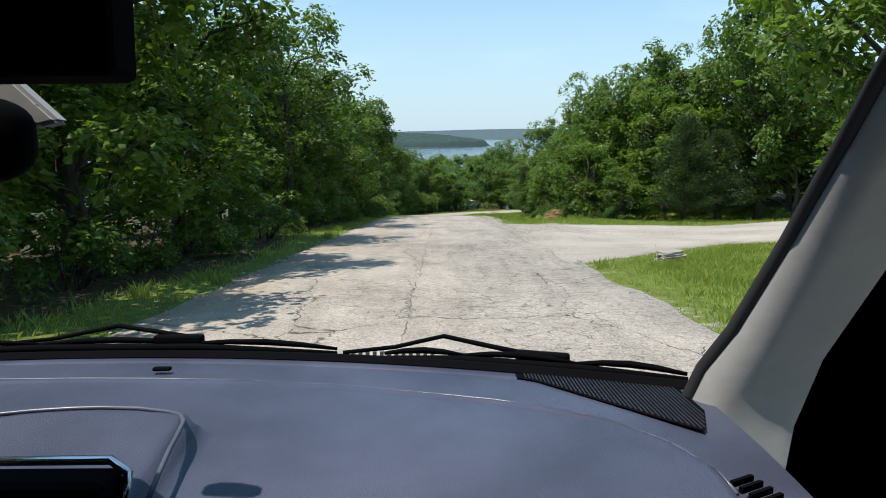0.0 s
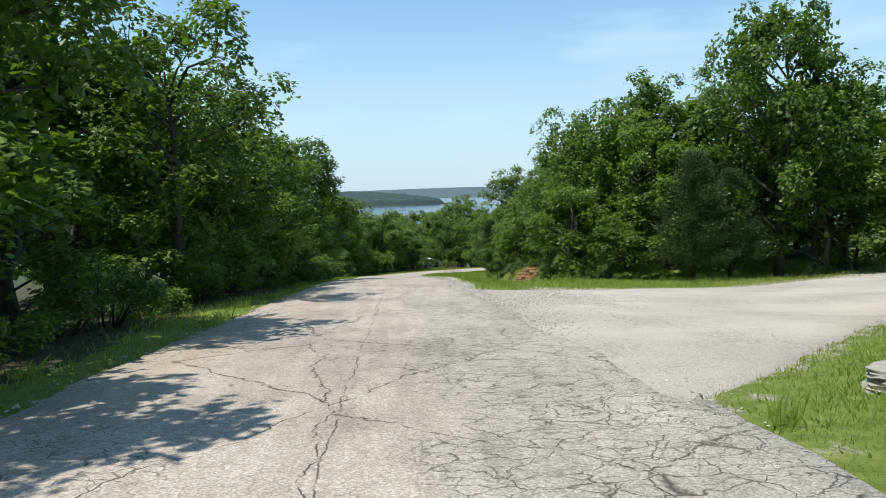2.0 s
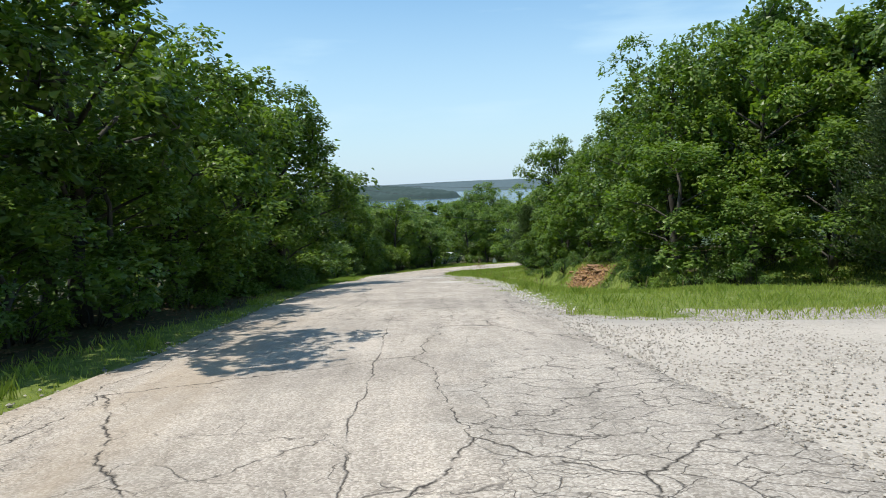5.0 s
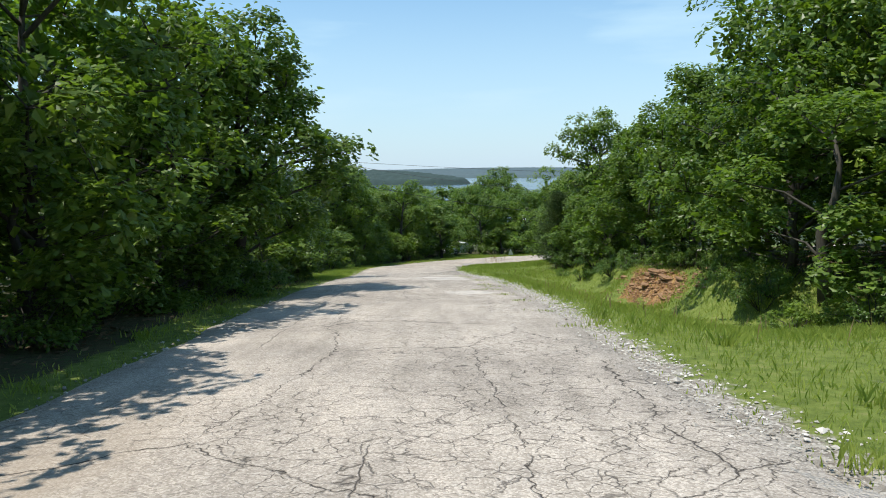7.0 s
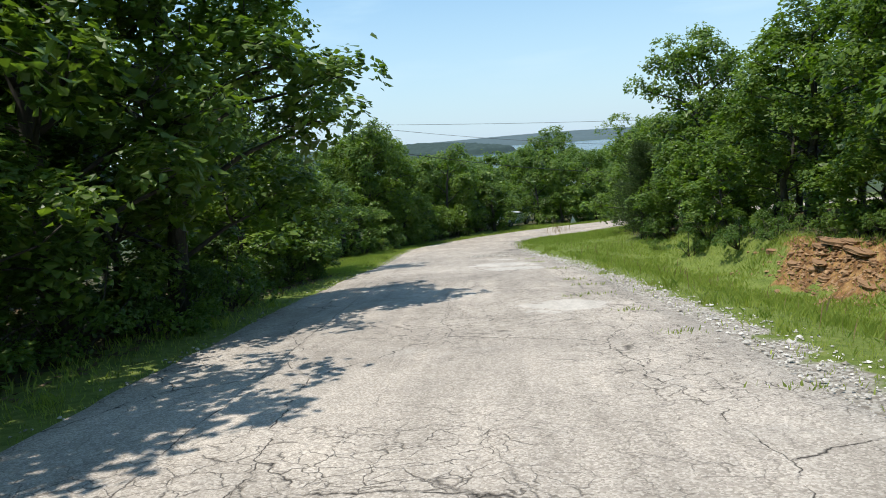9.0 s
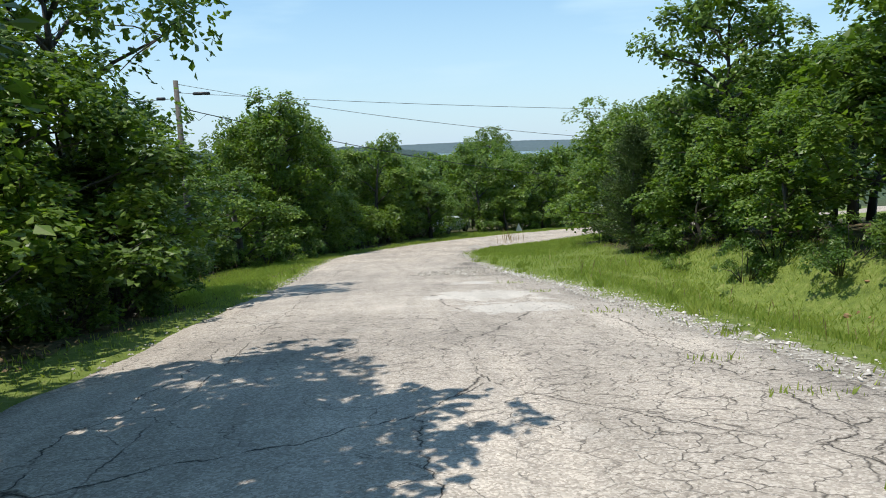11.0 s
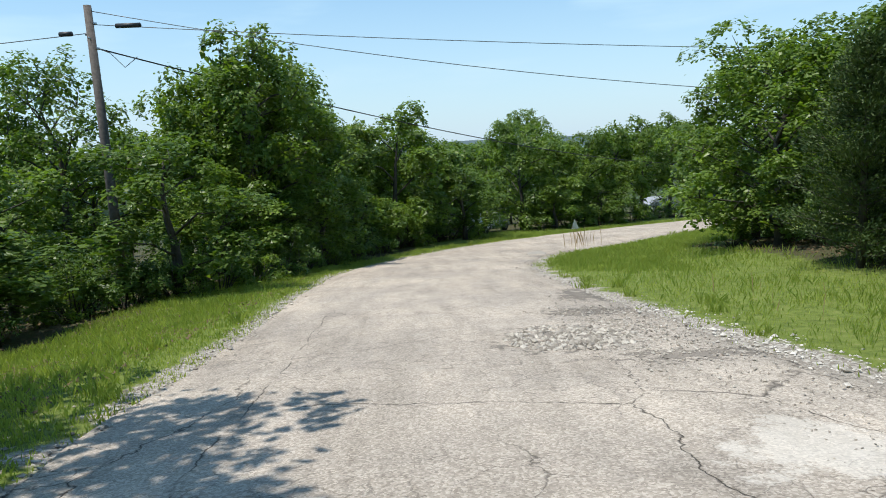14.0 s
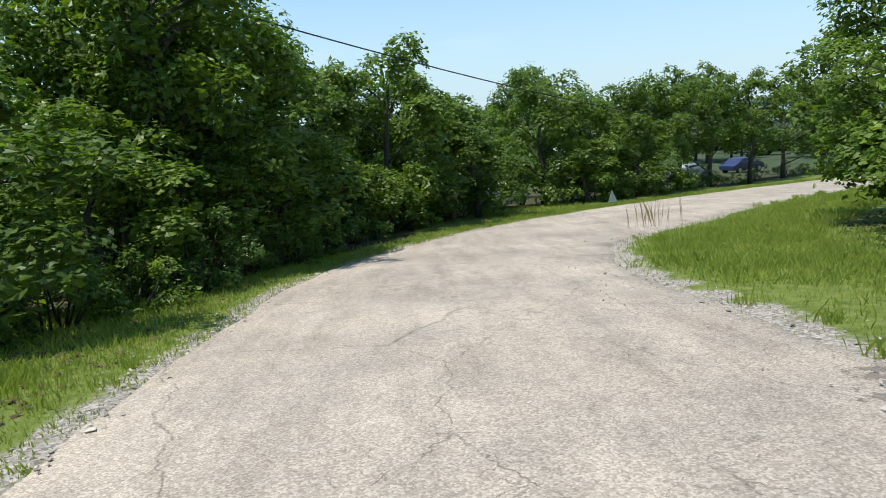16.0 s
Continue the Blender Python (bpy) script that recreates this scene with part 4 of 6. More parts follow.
for x, y in [(8.6, 39.4), (9.0, 41.6), (10.3, 38.0), (12.6, 37.6), (10.2, 45.6), (10.2, 50.2), (9.8, 54.6), (8.9, 57.5), (9.0, 62.5), (9.8, 67.5), (11.2, 72), (10.6, 76.2), (13.6, 79.2), (15.5, 39.5), (19, 41), (10.4, 10.5), (11, 15.6), (13.4, 19.4), (18.6, 35.0), (21, 36.2)]:
    SMALL.stand(x, y, turn(), lay.uniform(0.75, 1.0))
    SHRUBS.stand(x - 0.7, y - 0.6, turn(), lay.uniform(0.6, 0.95))
for x, y, s in [(9.2, 48.3, 0.6), (9.2, 50.9, 0.6), (8.5, 52.7, 0.7), (8.9, 46.4, 0.5), (8.7, 44.6, 0.6), (8.2, 43.6, 0.5), (9.9, 49.6, 0.8), (10.0, 47.2, 0.8), (8.3, 54.6, 0.8), (7.6, 57.0, 0.7), (7.4, 60.6, 0.5), (8.0, 63.0, 0.6), (-6.6, 70.9, 1.0), (-6.1, 72.3, 1.05), (-5.6, 74.0, 1.0), (-5.2, 75.8, 0.9), (-4.5, 77.8, 0.85), (-7.7, 70.5, 1.1), (-8.7, 69.9, 1.1), (-9.6, 69.0, 1.0), (-5.6, 53.4, 0.9), (-5.7, 54.8, 0.9), (18.6, 108.4, 0.9), (20.2, 110.0, 0.9), (22.8, 112.6, 0.8), (24.8, 113.0, 0.9), (27.4, 114.8, 0.9), (30.5, 115.8, 0.9), (33, 117, 1.0), (14.0, 103.8, 0.9), (16.4, 105.8, 1.0), (17.6, 106.6, 1.0), (19.6, 108.8, 1.1), (21.4, 110.2, 0.9), (-5.2, 43.4, 1.0), (-5.1, 46.2, 1.0), (-5.4, 44.6, 0.9), (7.4, 38.6, 0.6), (8.4, 37.6, 0.7), (9.6, 36.6, 0.7),  (-10.2, 61.5, 1.0), (-9.9, 65.2, 1.0), (-9.4, 68.8, 1.0), (-8.8, 72.2, 0.95), (-11.0, 58.6, 1.1), (-11.6, 67.4, 1.1), (8.2, 42.4, 0.6), (8.0, 40.9, 0.7), (-10.2, 75.5, 1.2), (-11.5, 72.5, 1.3), (-12.8, 75.0, 1.4), (-9.0, 78.5, 1.2), (-11.0, 80.0, 1.4),]:
    SHRUBS.stand(x, y, turn(), s)
for x, y, k, s in [(8.3, 66.6, 0, 0.86), (12.9, 35.4, 0, 1.15), (14.9, 36.0, 0, 1.0), (-6.6, 55.4, 1, 0.95)]:
    CEDARS.stand(x, y, turn(), s, 1.0, k)


# ---------------------------------------------------------------- distant woods
def far_woods(name, spots, label, mat=FAR_LEAF):
    rng = np.random.default_rng(5)
    bm = bmesh.new()
    bmesh.ops.create_icosphere(bm, subdivisions=1 if len(spots) > 1000 else 2, radius=1.0)
    base = np.array([v.co[:] for v in bm.verts])
    faces = np.array([[v.index for v in f.verts] for f in bm.faces])
    bm.free()
    V, F = [], []
    for i, (x, y, z, r) in enumerate(spots):
        lump = 1 + 0.22 * np.sin(base * 4.1 + rng.uniform(0, 6, 3)).prod(axis=1) + rng.normal(0, 0.10, len(base))
        V.append(base * lump[:, None] * np.array([r, r, r * rng.uniform(0.6, 0.95)]) + np.array([x, y, z]))
        F.append(faces + i * len(base))
    return tagged(mesh_object(name, np.concatenate(V), np.concatenate(F), mat, smooth=True), label, "woodland", kind="stuff")


def far_canopy(name, xs, ys, tall, label, mat):
    """The closed canopy of a distant wood: one uneven sheet of crowns over the land."""
    rng = np.random.default_rng(6)
    X, Y = np.meshgrid(xs, ys)
    X, Y = X + rng.uniform(-0.4, 0.4, X.shape) * (xs[1] - xs[0]), Y + rng.uniform(-0.4, 0.4, X.shape) * (ys[1] - ys[0])
    G = ground_z(X, Y)
    wooded = step(LAKE - 0.3, LAKE + 1.2, G)
    lumps = 0.55 * wave(X, Y, 3.1) + 0.45 * wave(X, Y, 7.7, 2.0) + rng.normal(0, 0.28, X.shape)
    Z = np.where(wooded > 0, G + wooded * tall * (1 + 0.22 * lumps), LAKE - 4.0)
    idx = np.arange(X.size).reshape(X.shape)
    faces = np.stack([idx[:-1, :-1], idx[:-1, 1:], idx[1:, 1:], idx[1:, :-1]], -1).reshape(-1, 4)
    return tagged(mesh_object(name, np.c_[X.ravel(), Y.ravel(), Z.ravel()], faces, mat, smooth=True), label, "woodland", kind="stuff")


# both far shores carry their haze in the leaf colour
far_canopy("peninsula_woods", np.arange(-440, 150, 3.0), np.arange(1010, 1350, 4.0), 8.0, "low wooded peninsula across the lake, haze tinted into its leaves", HAZED_SPIT_LEAF)
far_canopy("ridge_woods", np.arange(-1100, 1500, 7.0), np.arange(1880, 2800, 12.0), 8.0, "wooded ridge beyond the lake, haze tinted into its leaves", HAZED_RIDGE_LEAF)
spots = []
for i in range(900):
    x, y = lay.uniform(-160, 220), lay.uniform(158, 340)
    z = float(ground_z(x, y))
    spots.append((x, y, z + 2.6, lay.uniform(2.2, 3.6)))
far_woods("lakeside_woods", spots, "treetops of the wood sloping down to the lake")


# ---------------------------------------------------------------- verge: stones, patches, slabs
def stones_object(name, spots, mat, label, seed, flat=0.6):
    """Loose angular stones, each a little deformed octahedron of its own."""
    rng = np.random.default_rng(seed)
    base = np.array([(1, 0, 0), (-1, 0, 0), (0, 1, 0), (0, -1, 0), (0, 0, 1), (0, 0, -1)], float)
    tris = np.array([(0, 2, 4), (2, 1, 4), (1, 3, 4), (3, 0, 4), (2, 0, 5), (1, 2, 5), (3, 1, 5), (0, 3, 5)])
    n = len(spots)
    p = np.array(spots)
    v = base[None] * rng.uniform(0.6, 1.25, (n, 6, 1)) + rng.normal(0, 0.18, (n, 6, 3))
    a = rng.uniform(0, 6.283, n)
    x = v[..., 0] * np.cos(a)[:, None] - v[..., 1] * np.sin(a)[:, None]
    y = v[..., 0] * np.sin(a)[:, None] + v[..., 1] * np.cos(a)[:, None]
    v = np.stack([x, y, v[..., 2] * flat], -1) * p[:, 3][:, None, None] + p[:, None, :3]
    f = (tris[None] + (np.arange(n) * 6)[:, None, None]).reshape(-1, 3)
    return tagged(mesh_object(name, v.reshape(-1, 3), f, mat), label, "gravel", kind="stuff")


def on_road(x, y):
    """Height of the paving's top, or of the ground beside it."""
    top = np.asarray(ground_z(x, y), float).copy()
    road_here = inside(x, y, ROAD_RING)
    u = np.clip((np.asarray(x) + 3.5) / 6.1, 0, 1)
    top = top + np.where(road_here, 0.028 + 0.05 * (1 - (2 * u - 1) ** 2), np.where(inside(x, y, TRACK_RING), 0.034, 0.0))
    return top


def gravel_spots():
    rng = np.random.default_rng(90)
    out = []
    for k in range(5200):                      # along the crumbling right-hand edge
        i = rng.integers(0, 699)
        q = ROAD_R[i]
        if 28 < q[1] < 96:
            x, y = q[0] + rng.normal(0.12, 0.34), q[1] + rng.uniform(-0.2, 0.2)
            out.append((x, y, rng.uniform(0.007, 0.019) * (1 + 1.6 * rng.random() ** 6)))
    for k in range(2600):                      # and the left-hand one
        q = ROAD_L[rng.integers(0, 699)]
        if 3 < q[1] < 96:
            out.append((q[0] - abs(rng.normal(0.0, 0.22)) + 0.1, q[1] + rng.uniform(-0.2, 0.2), rng.uniform(0.008, 0.026) * (1 + 1.4 * rng.random() ** 6)))
    xs, ys = 2.2 + np.abs(rng.normal(0, 2.2, 6500)), rng.normal(25.0, 3.2, 6500)
    for x, y in zip(xs, ys):                   # spread over the mouth of the side track
        if x < 2.8 or y < 27.5:
            out.append((x, y, rng.uniform(0.007, 0.019)))
    for k in range(1500):
        x, y = rng.normal(2.5, 0.25), rng.uniform(12, 31)
        out.append((x, y, rng.uniform(0.008, 0.022)))
    for k in range(620):                       # rubble in the pothole
        r, a = rng.random() ** 0.6, rng.uniform(0, 6.283)
        out.append((0.5 + 0.80 * r * math.cos(a), 60.5 + 0.85 * r * math.sin(a), rng.uniform(0.012, 0.05)))
    for k in range(1500):                      # grit of the side track's gravel shoulder
        q = TRACK_F[rng.integers(30, 150)]
        out.append((q[0] + rng.normal(0, 0.5), q[1] + abs(rng.normal(0.2, 0.9)), rng.uniform(0.008, 0.026)))
    for k in range(2600):                      # loose grit on the broken right-hand lane
        out.append((rng.normal(1.5, 0.6), rng.uniform(44, 63), rng.uniform(0.005, 0.013)))
    for k in range(1100):                      # and spread from it to the verge
        out.append((rng.normal(1.35, 0.45), rng.normal(60.9, 1.25), rng.uniform(0.008, 0.026)))
    for k in range(5200):                      # coarse grit along the left-hand edge before the bend
        q = ROAD_L[rng.integers(0, 699)]
        if 57 < q[1] < 84:
            out.append((q[0] + rng.normal(-0.22, 0.26), q[1] + rng.uniform(-0.2, 0.2), rng.uniform(0.008, 0.030)))
    for k in range(900):                       # grit on the far half of the bend
        i = rng.integers(430, 560)
        u = rng.uniform(0.6, 1.0)
        q = ROAD_L[i] * (1 - u) + ROAD_R[i] * u
        out.append((q[0], q[1], rng.uniform(0.008, 0.02)))
    p = np.array(out)
    z = on_road(p[:, 0], p[:, 1])
    return np.c_[p[:, 0], p[:, 1], z + p[:, 2] * 0.25, p[:, 2]]


stones_object("loose_gravel", gravel_spots(), LIMESTONE, "pale limestone chippings scattered along the road's broken edges", 91)


def white_verge():
    rng = np.random.default_rng(92)
    out = []
    for k in range(15000):                     # broken white limestone along the right-hand verge
        q = ROAD_R[rng.integers(0, 699)]
        if 30 < q[1] < 63:
            out.append((q[0] + rng.normal(0.36, 0.24), q[1] + rng.uniform(-0.2, 0.2), rng.uniform(0.008, 0.022) * (1 + 1.4 * rng.random() ** 8)))
    p = np.array(out)
    return np.c_[p[:, 0], p[:, 1], on_road(p[:, 0], p[:, 1]) + p[:, 2] * 0.3, p[:, 2]]


stones_object("verge_stones", white_verge(), CHALK, "broken white limestone lying along the verge", 93)


def rock(name, x, y, size, seed, mat, label, turn_z=0.0, sink=0.3, layers=1, flat=False):
    """A weathered block; with layers, slabs lie on one another with dark gaps between."""
    rng = np.random.default_rng(seed)
    root = tagged(new(name), label, "rock")
    root.matrix_basis = Matrix.Translation((x, y, float(ground_z(x, y)))) @ Matrix.Rotation(turn_z, 4, "Z") @ Matrix.Rotation(0.0 if layers > 1 or flat else float(rng.uniform(-0.35, 0.35)), 4, "X")
    z = -sink * size[2]
    for k in range(layers):
        h = size[2] / layers
        bm = bmesh.new()
        bmesh.ops.create_cube(bm, size=1.0)
        bmesh.ops.subdivide_edges(bm, edges=bm.edges[:], cuts=3, use_grid_fill=True)
        shrink = 1 - 0.09 * k
        for v in bm.verts:
            q = v.co.copy()
            n = noise.noise(q * 2.3 + Vector((seed, k, 0))) * 0.16
            rr = 1 - 0.22 * (abs(q.x * 2) ** 4 * abs(q.y * 2) ** 4)
            n += noise.noise(q * 6.1 + Vector((k, seed, 3))) * 0.08
            v.co = Vector((q.x * size[0] * (shrink * rr + n), q.y * size[1] * (shrink * rr + n), (q.z + 0.5) * h * (0.93 if layers > 1 else 1.0) + n * h * 0.8 + z))
        off = Vector((rng.uniform(-0.04, 0.04), rng.uniform(-0.04, 0.04), 0)) * size[0]
        for v in bm.verts:
            v.co += off
        part("slab" if layers > 1 else "block", bm, mat, root)
        z += h
    return root


rock("limestone_boulder", 4.5, 12.9, (0.66, 0.42, 0.25), 7, LIMESTONE, "layered pale limestone boulder with dark gaps in the grass", 0.5, 0.15, 3)
rock("flat_stone", 3.45, 78.35, (0.9, 0.4, 0.12), 9, LIMESTONE, "flat pale stone slab at the corner of the grass", 0.6, 0.3)
rng_rock = np.random.default_rng(17)
for i in range(7):
    high = rng_rock.uniform(0.25, 1.0)
    y, x = 48.7 + rng_rock.uniform(-2.4, 2.2), 7.55 + 1.05 * high
    rock("sandstone_ledge", x, y, (rng_rock.uniform(0.5, 1.1), rng_rock.uniform(0.2, 0.32), rng_rock.uniform(0.04, 0.08)), 88 + i, SANDSTONE, "thin broken sandstone ledge jutting from the red clay cutting", 1.52 + rng_rock.normal(0, 0.15), 0.5, 1, True)
for i, (x, y) in enumerate(((8.4, 48.3), (8.45, 49.3))):
    rock("sandstone_ledge", x, y, (1.2 - 0.3 * i, 0.42, 0.08), 60 + i, SANDSTONE, "thick sandstone ledge overhanging a dark hollow in the clay", 1.5 + 0.12 * i, 0.1, 1, True)
for i in range(34):
    y = rng_rock.normal(48.8, 1.7)
    x = 7.8 + rng_rock.normal(0.0, 0.42)
    s = rng_rock.uniform(0.07, 0.22)
    rock("sandstone_slab", x, y, (s * 1.6, s, s * 0.5), 20 + i, SANDSTONE, "broken red-brown sandstone slab in the clay cutting", rng_rock.uniform(0, 3.1), 0.35)
rng_rock = np.random.default_rng(18)
spots = []
for i in range(1300):
    y = rng_rock.normal(48.2, 1.6)
    x = 7.9 + rng_rock.normal(0, 0.36)
    r = 0.012 + 0.075 * rng_rock.random() ** 2
    spots.append((x, y, float(ground_z(x, y)) + 0.2 * r, r))
stones_object("clay_rubble", spots, SANDSTONE, "crumbled red sandstone rubble on the cutting", 19)


# ---------------------------------------------------------------- grass and weeds
def blades(name, spots, mat, label, seed, wide=0.016, lean=0.35):
    """Single tapering blades: x, y, z, height."""
    rng = np.random.default_rng(seed)
    p = np.array(spots)
    n = len(p)
    a = rng.uniform(0, 6.283, n)
    side = np.c_[np.cos(a), np.sin(a), np.zeros(n)] * (wide * rng.uniform(0.6, 1.4, n))[:, None] * 0.5
    h = p[:, 3]
    bend = np.c_[rng.normal(0, lean, n) * h, rng.normal(0, lean, n) * h, h]
    q = p[:, :3].copy()
    q[:, 2] -= 0.02
    mid = q + bend * np.array([0.35, 0.35, 0.6])
    V = np.stack([q - side, q + side, mid + side * 0.8, q + bend], 1).reshape(-1, 3)
    F = np.arange(n * 4).reshape(n, 4)
    return tagged(mesh_object(name, V, F, mat), label, "grass", kind="stuff")


def grass_spots(count, seed):
    rng = np.random.default_rng(seed)
    out = []
    X = np.concatenate([rng.uniform(2.0, 9.0, count * 5 // 8), rng.uniform(-8.2, -3.0, count * 3 // 8), rng.uniform(8.5, 20, count // 8)])
    Y = np.concatenate([rng.uniform(2, 98, count), rng.uniform(27, 42, count // 8)])
    keep = rng.uniform(0, 1, len(X)) < np.clip(1.25 - Y / 130, 0.3, 1)
    X, Y = X[keep], Y[keep]
    # the grass inside and outside the bend
    k = count // 3
    i = rng.integers(440, 610, k)
    d = ROAD_R[i] - ROAD_L[i]
    d /= np.linalg.norm(d, axis=1)[:, None]
    inner = ROAD_R[i] + d * (0.25 + 4.5 * rng.random(k)[:, None] ** 0.8)
    outer_side = ROAD_L[i] - d * (0.2 + 1.4 * rng.random(k)[:, None] ** 1.3)
    X, Y = np.r_[X, inner[:, 0], outer_side[: k // 2, 0]], np.r_[Y, inner[:, 1], outer_side[: k // 2, 1]]
    # the wide left-hand verge before the bend
    X, Y = np.r_[X, rng.uniform(-8.5, -3.5, k)], np.r_[Y, rng.uniform(54, 80, k)]
    # the ditch and the bank of the cutting
    X, Y = np.r_[X, rng.uniform(4.5, 9.6, k // 2)], np.r_[Y, rng.uniform(35, 63, k // 2)]
    # the corner below the side track
    X, Y = np.r_[X, rng.uniform(2.4, 7.5, k // 2)], np.r_[Y, rng.uniform(3, 17, k // 2)]
    gap = road_gap(X, Y)
    width = np.where(X < -1, 1.3 + 2.9 * step(53, 62, Y) * (1 - step(72, 80, Y)) + 0.4 * np.sin(Y / 3.1), 3.4 + 2.8 * step(35, 38, Y) + 3.5 * (1 - step(14, 20, Y)) + 1.5 * step(70, 76, Y))
    width = np.where((X > 2) & (Y > 26.5) & (Y < 41), 12.0, width)
    patchy = 0.5 + 0.5 * wave(X, Y, 0.55) * wave(X, Y, 1.9, 2.0)
    close = step(0.02, np.where((X > 0) & (Y > 28), 0.75, 0.35), gap + 0.35 * (patchy - 0.5))
    clay = np.exp(-((X - 8.05) / 0.52) ** 4 - ((Y - 48.7 + 0.5 * np.sin(3.1 * X)) / 2.1) ** 4)
    chance = close * (1 - step(width * 0.8, width * 1.3, gap)) * (0.62 + 0.38 * patchy) * (1 - 0.86 * clay)
    ok = (gap > 0.02) & (rng.uniform(0, 1, len(X)) < chance)
    X, Y, gap, patchy = X[ok], Y[ok], gap[ok], patchy[ok]
    H = (0.07 + 0.20 * patchy * step(0.1, 1.6, gap)) * rng.uniform(0.6, 1.5, len(X))
    H = H * np.where((X > 3) & (Y > 70), 1.3, 1.0) * np.where((X > 2) & (Y < 20), 0.6, 0.68)
    return np.c_[X, Y, ground_z(X, Y), H]


blades("verge_grass", grass_spots(175000, 51), GRASS_BLADE, "bright green summer grass on the verges", 52, 0.013, 0.30)

# scattered taller tufts, some growing in the broken edge of the paving
rng_t = np.random.default_rng(53)
spots = []
for i in range(240):
    j = rng_t.integers(0, 620)
    if rng_t.random() < 0.65:
        q, out = ROAD_R[j], 0.2 + abs(rng_t.normal(0, 1.0))
        x, y = q[0] + out, q[1]
    else:
        q, out = ROAD_L[j], 0.2 + abs(rng_t.normal(0, 0.6))
        x, y = q[0] - out, q[1]
    if not 2 < y < 98 or inside(np.array([x]), np.array([y]), TRACK_RING)[0] or inside(np.array([x]), np.array([y]), ROAD_RING)[0]:
        continue
    z = float(ground_z(x, y))
    tall = rng_t.uniform(0.10, 0.27)
    for k in range(rng_t.integers(25, 60)):
        spots.append((x + rng_t.normal(0, 0.09), y + rng_t.normal(0, 0.09), z, tall * rng_t.uniform(0.5, 1.1)))
for x, y in [(2.35, 36.2), (2.05, 42.6), (2.05, 46.0), (1.9, 47.2), (2.2, 40.8), (2.1, 50.5), (1.7, 56.0), (1.75, 53.6), (2.3, 38.4), (1.9, 44.5), (1.5, 44.3)]:
    z = float(on_road(np.array([x]), np.array([y]))[0])
    for k in range(45):
        spots.append((x + rng_t.normal(0, 0.16), y + rng_t.normal(0, 0.07), z, rng_t.uniform(0.03, 0.09)))
blades("grass_tufts", spots, GRASS_BLADE, "taller tufts of green grass in the verge and broken paving", 54, 0.014, 0.3)
spots = []
for i in range(30):
    x, y = 6.05 + rng_t.normal(0, 0.35), 81.3 + rng_t.normal(0, 0.3)
    spots.append((x, y, float(ground_z(x, y)), rng_t.uniform(0.6, 1.15)))
for i in range(160):
    x, y = rng_t.uniform(3.5, 7.5), rng_t.uniform(34, 64)
    spots.append((x, y, float(ground_z(x, y)), rng_t.uniform(0.25, 0.5)))
blades("dry_stalks", spots, DRY_STALK, "dry straw-coloured seed stalks standing above the grass", 55, 0.0055, 0.12)

# leaf litter lying in the wood's edge
rng_l = np.random.default_rng(61)
k = 26000
X = np.r_[rng_l.uniform(-13, -4.6, k * 2 // 3), rng_l.uniform(9.0, 15, k // 3)]
Y = np.r_[rng_l.uniform(2, 78, k * 2 // 3), rng_l.uniform(42, 80, k // 3)]
LITTER = leaf_material("litter_leaf", (0.075, 0.050, 0.026), (0.20, 0.145, 0.08), (1, 1, 1), 0.8, 0.05)
V, F = leaf_cards(np.c_[X, Y, ground_z(X, Y) + 0.03], 0.11, 0.075, rng_l, 2.0)
tagged(mesh_object("leaf_litter", V, F, LITTER), "brown fallen oak leaves on the woodland floor", "leaf litter", kind="stuff")


# ---------------------------------------------------------------- utility pole and lines
POLE_X, POLE_Y, POLE_TOP = -10.95, 74.9, 0.78


def build_pole():
    z0 = float(ground_z(POLE_X, POLE_Y))
    root = tagged(new("utility_pole"), "weathered grey wooden utility pole with line hardware", "pole")
    root.location = (POLE_X, POLE_Y, z0)
    h = POLE_TOP - z0
    tubes("post", [([(0, 0, -0.5), (0, 0, h * 0.5), (-0.03, 0, h)], [0.165, 0.145, 0.115])], POLE_WOOD, root, sides=14)
    for dx, z in ((0.13, h - 0.55), (-0.13, h - 0.85), (0.13, h - 1.30)):
        bm = bmesh.new()
        bmesh.ops.create_cone(bm, segments=10, radius1=0.05, radius2=0.035, depth=0.11, cap_ends=True, matrix=Matrix.Translation((dx, 0, z)) @ Matrix.Rotation(math.pi / 2, 4, "Y"))
        part("insulator", bm, GALVANISED, root, "grey porcelain insulator", True)
    bm = bmesh.new()
    box(bm, (0.05, 0.26, 0.05), (0.0, -0.14, h - 1.0), bevel=0.008)
    part("bracket", bm, GALVANISED, root, "galvanised steel bracket")
    lines = [([(0.14, 0, h - 1.3), (0.5, -0.02, h - 1.45), (0.9, 0, h - 1.9), (1.3, 0.02, h - 1.6)], [0.012] * 4)]
    tubes("drip_loop", lines, BLACK_CABLE, root, sides=5)
    return root


build_pole()


def hang(name, a, b, sag, radius, mat, label, count=48):
    pts = [Vector(a).lerp(Vector(b), i / count) - Vector((0, 0, 4 * sag * (i / count) * (1 - i / count))) for i in range(count + 1)]
    return tagged(tubes(name, [(pts, [radius] * (count + 1))], mat, sides=5), label, "cable")


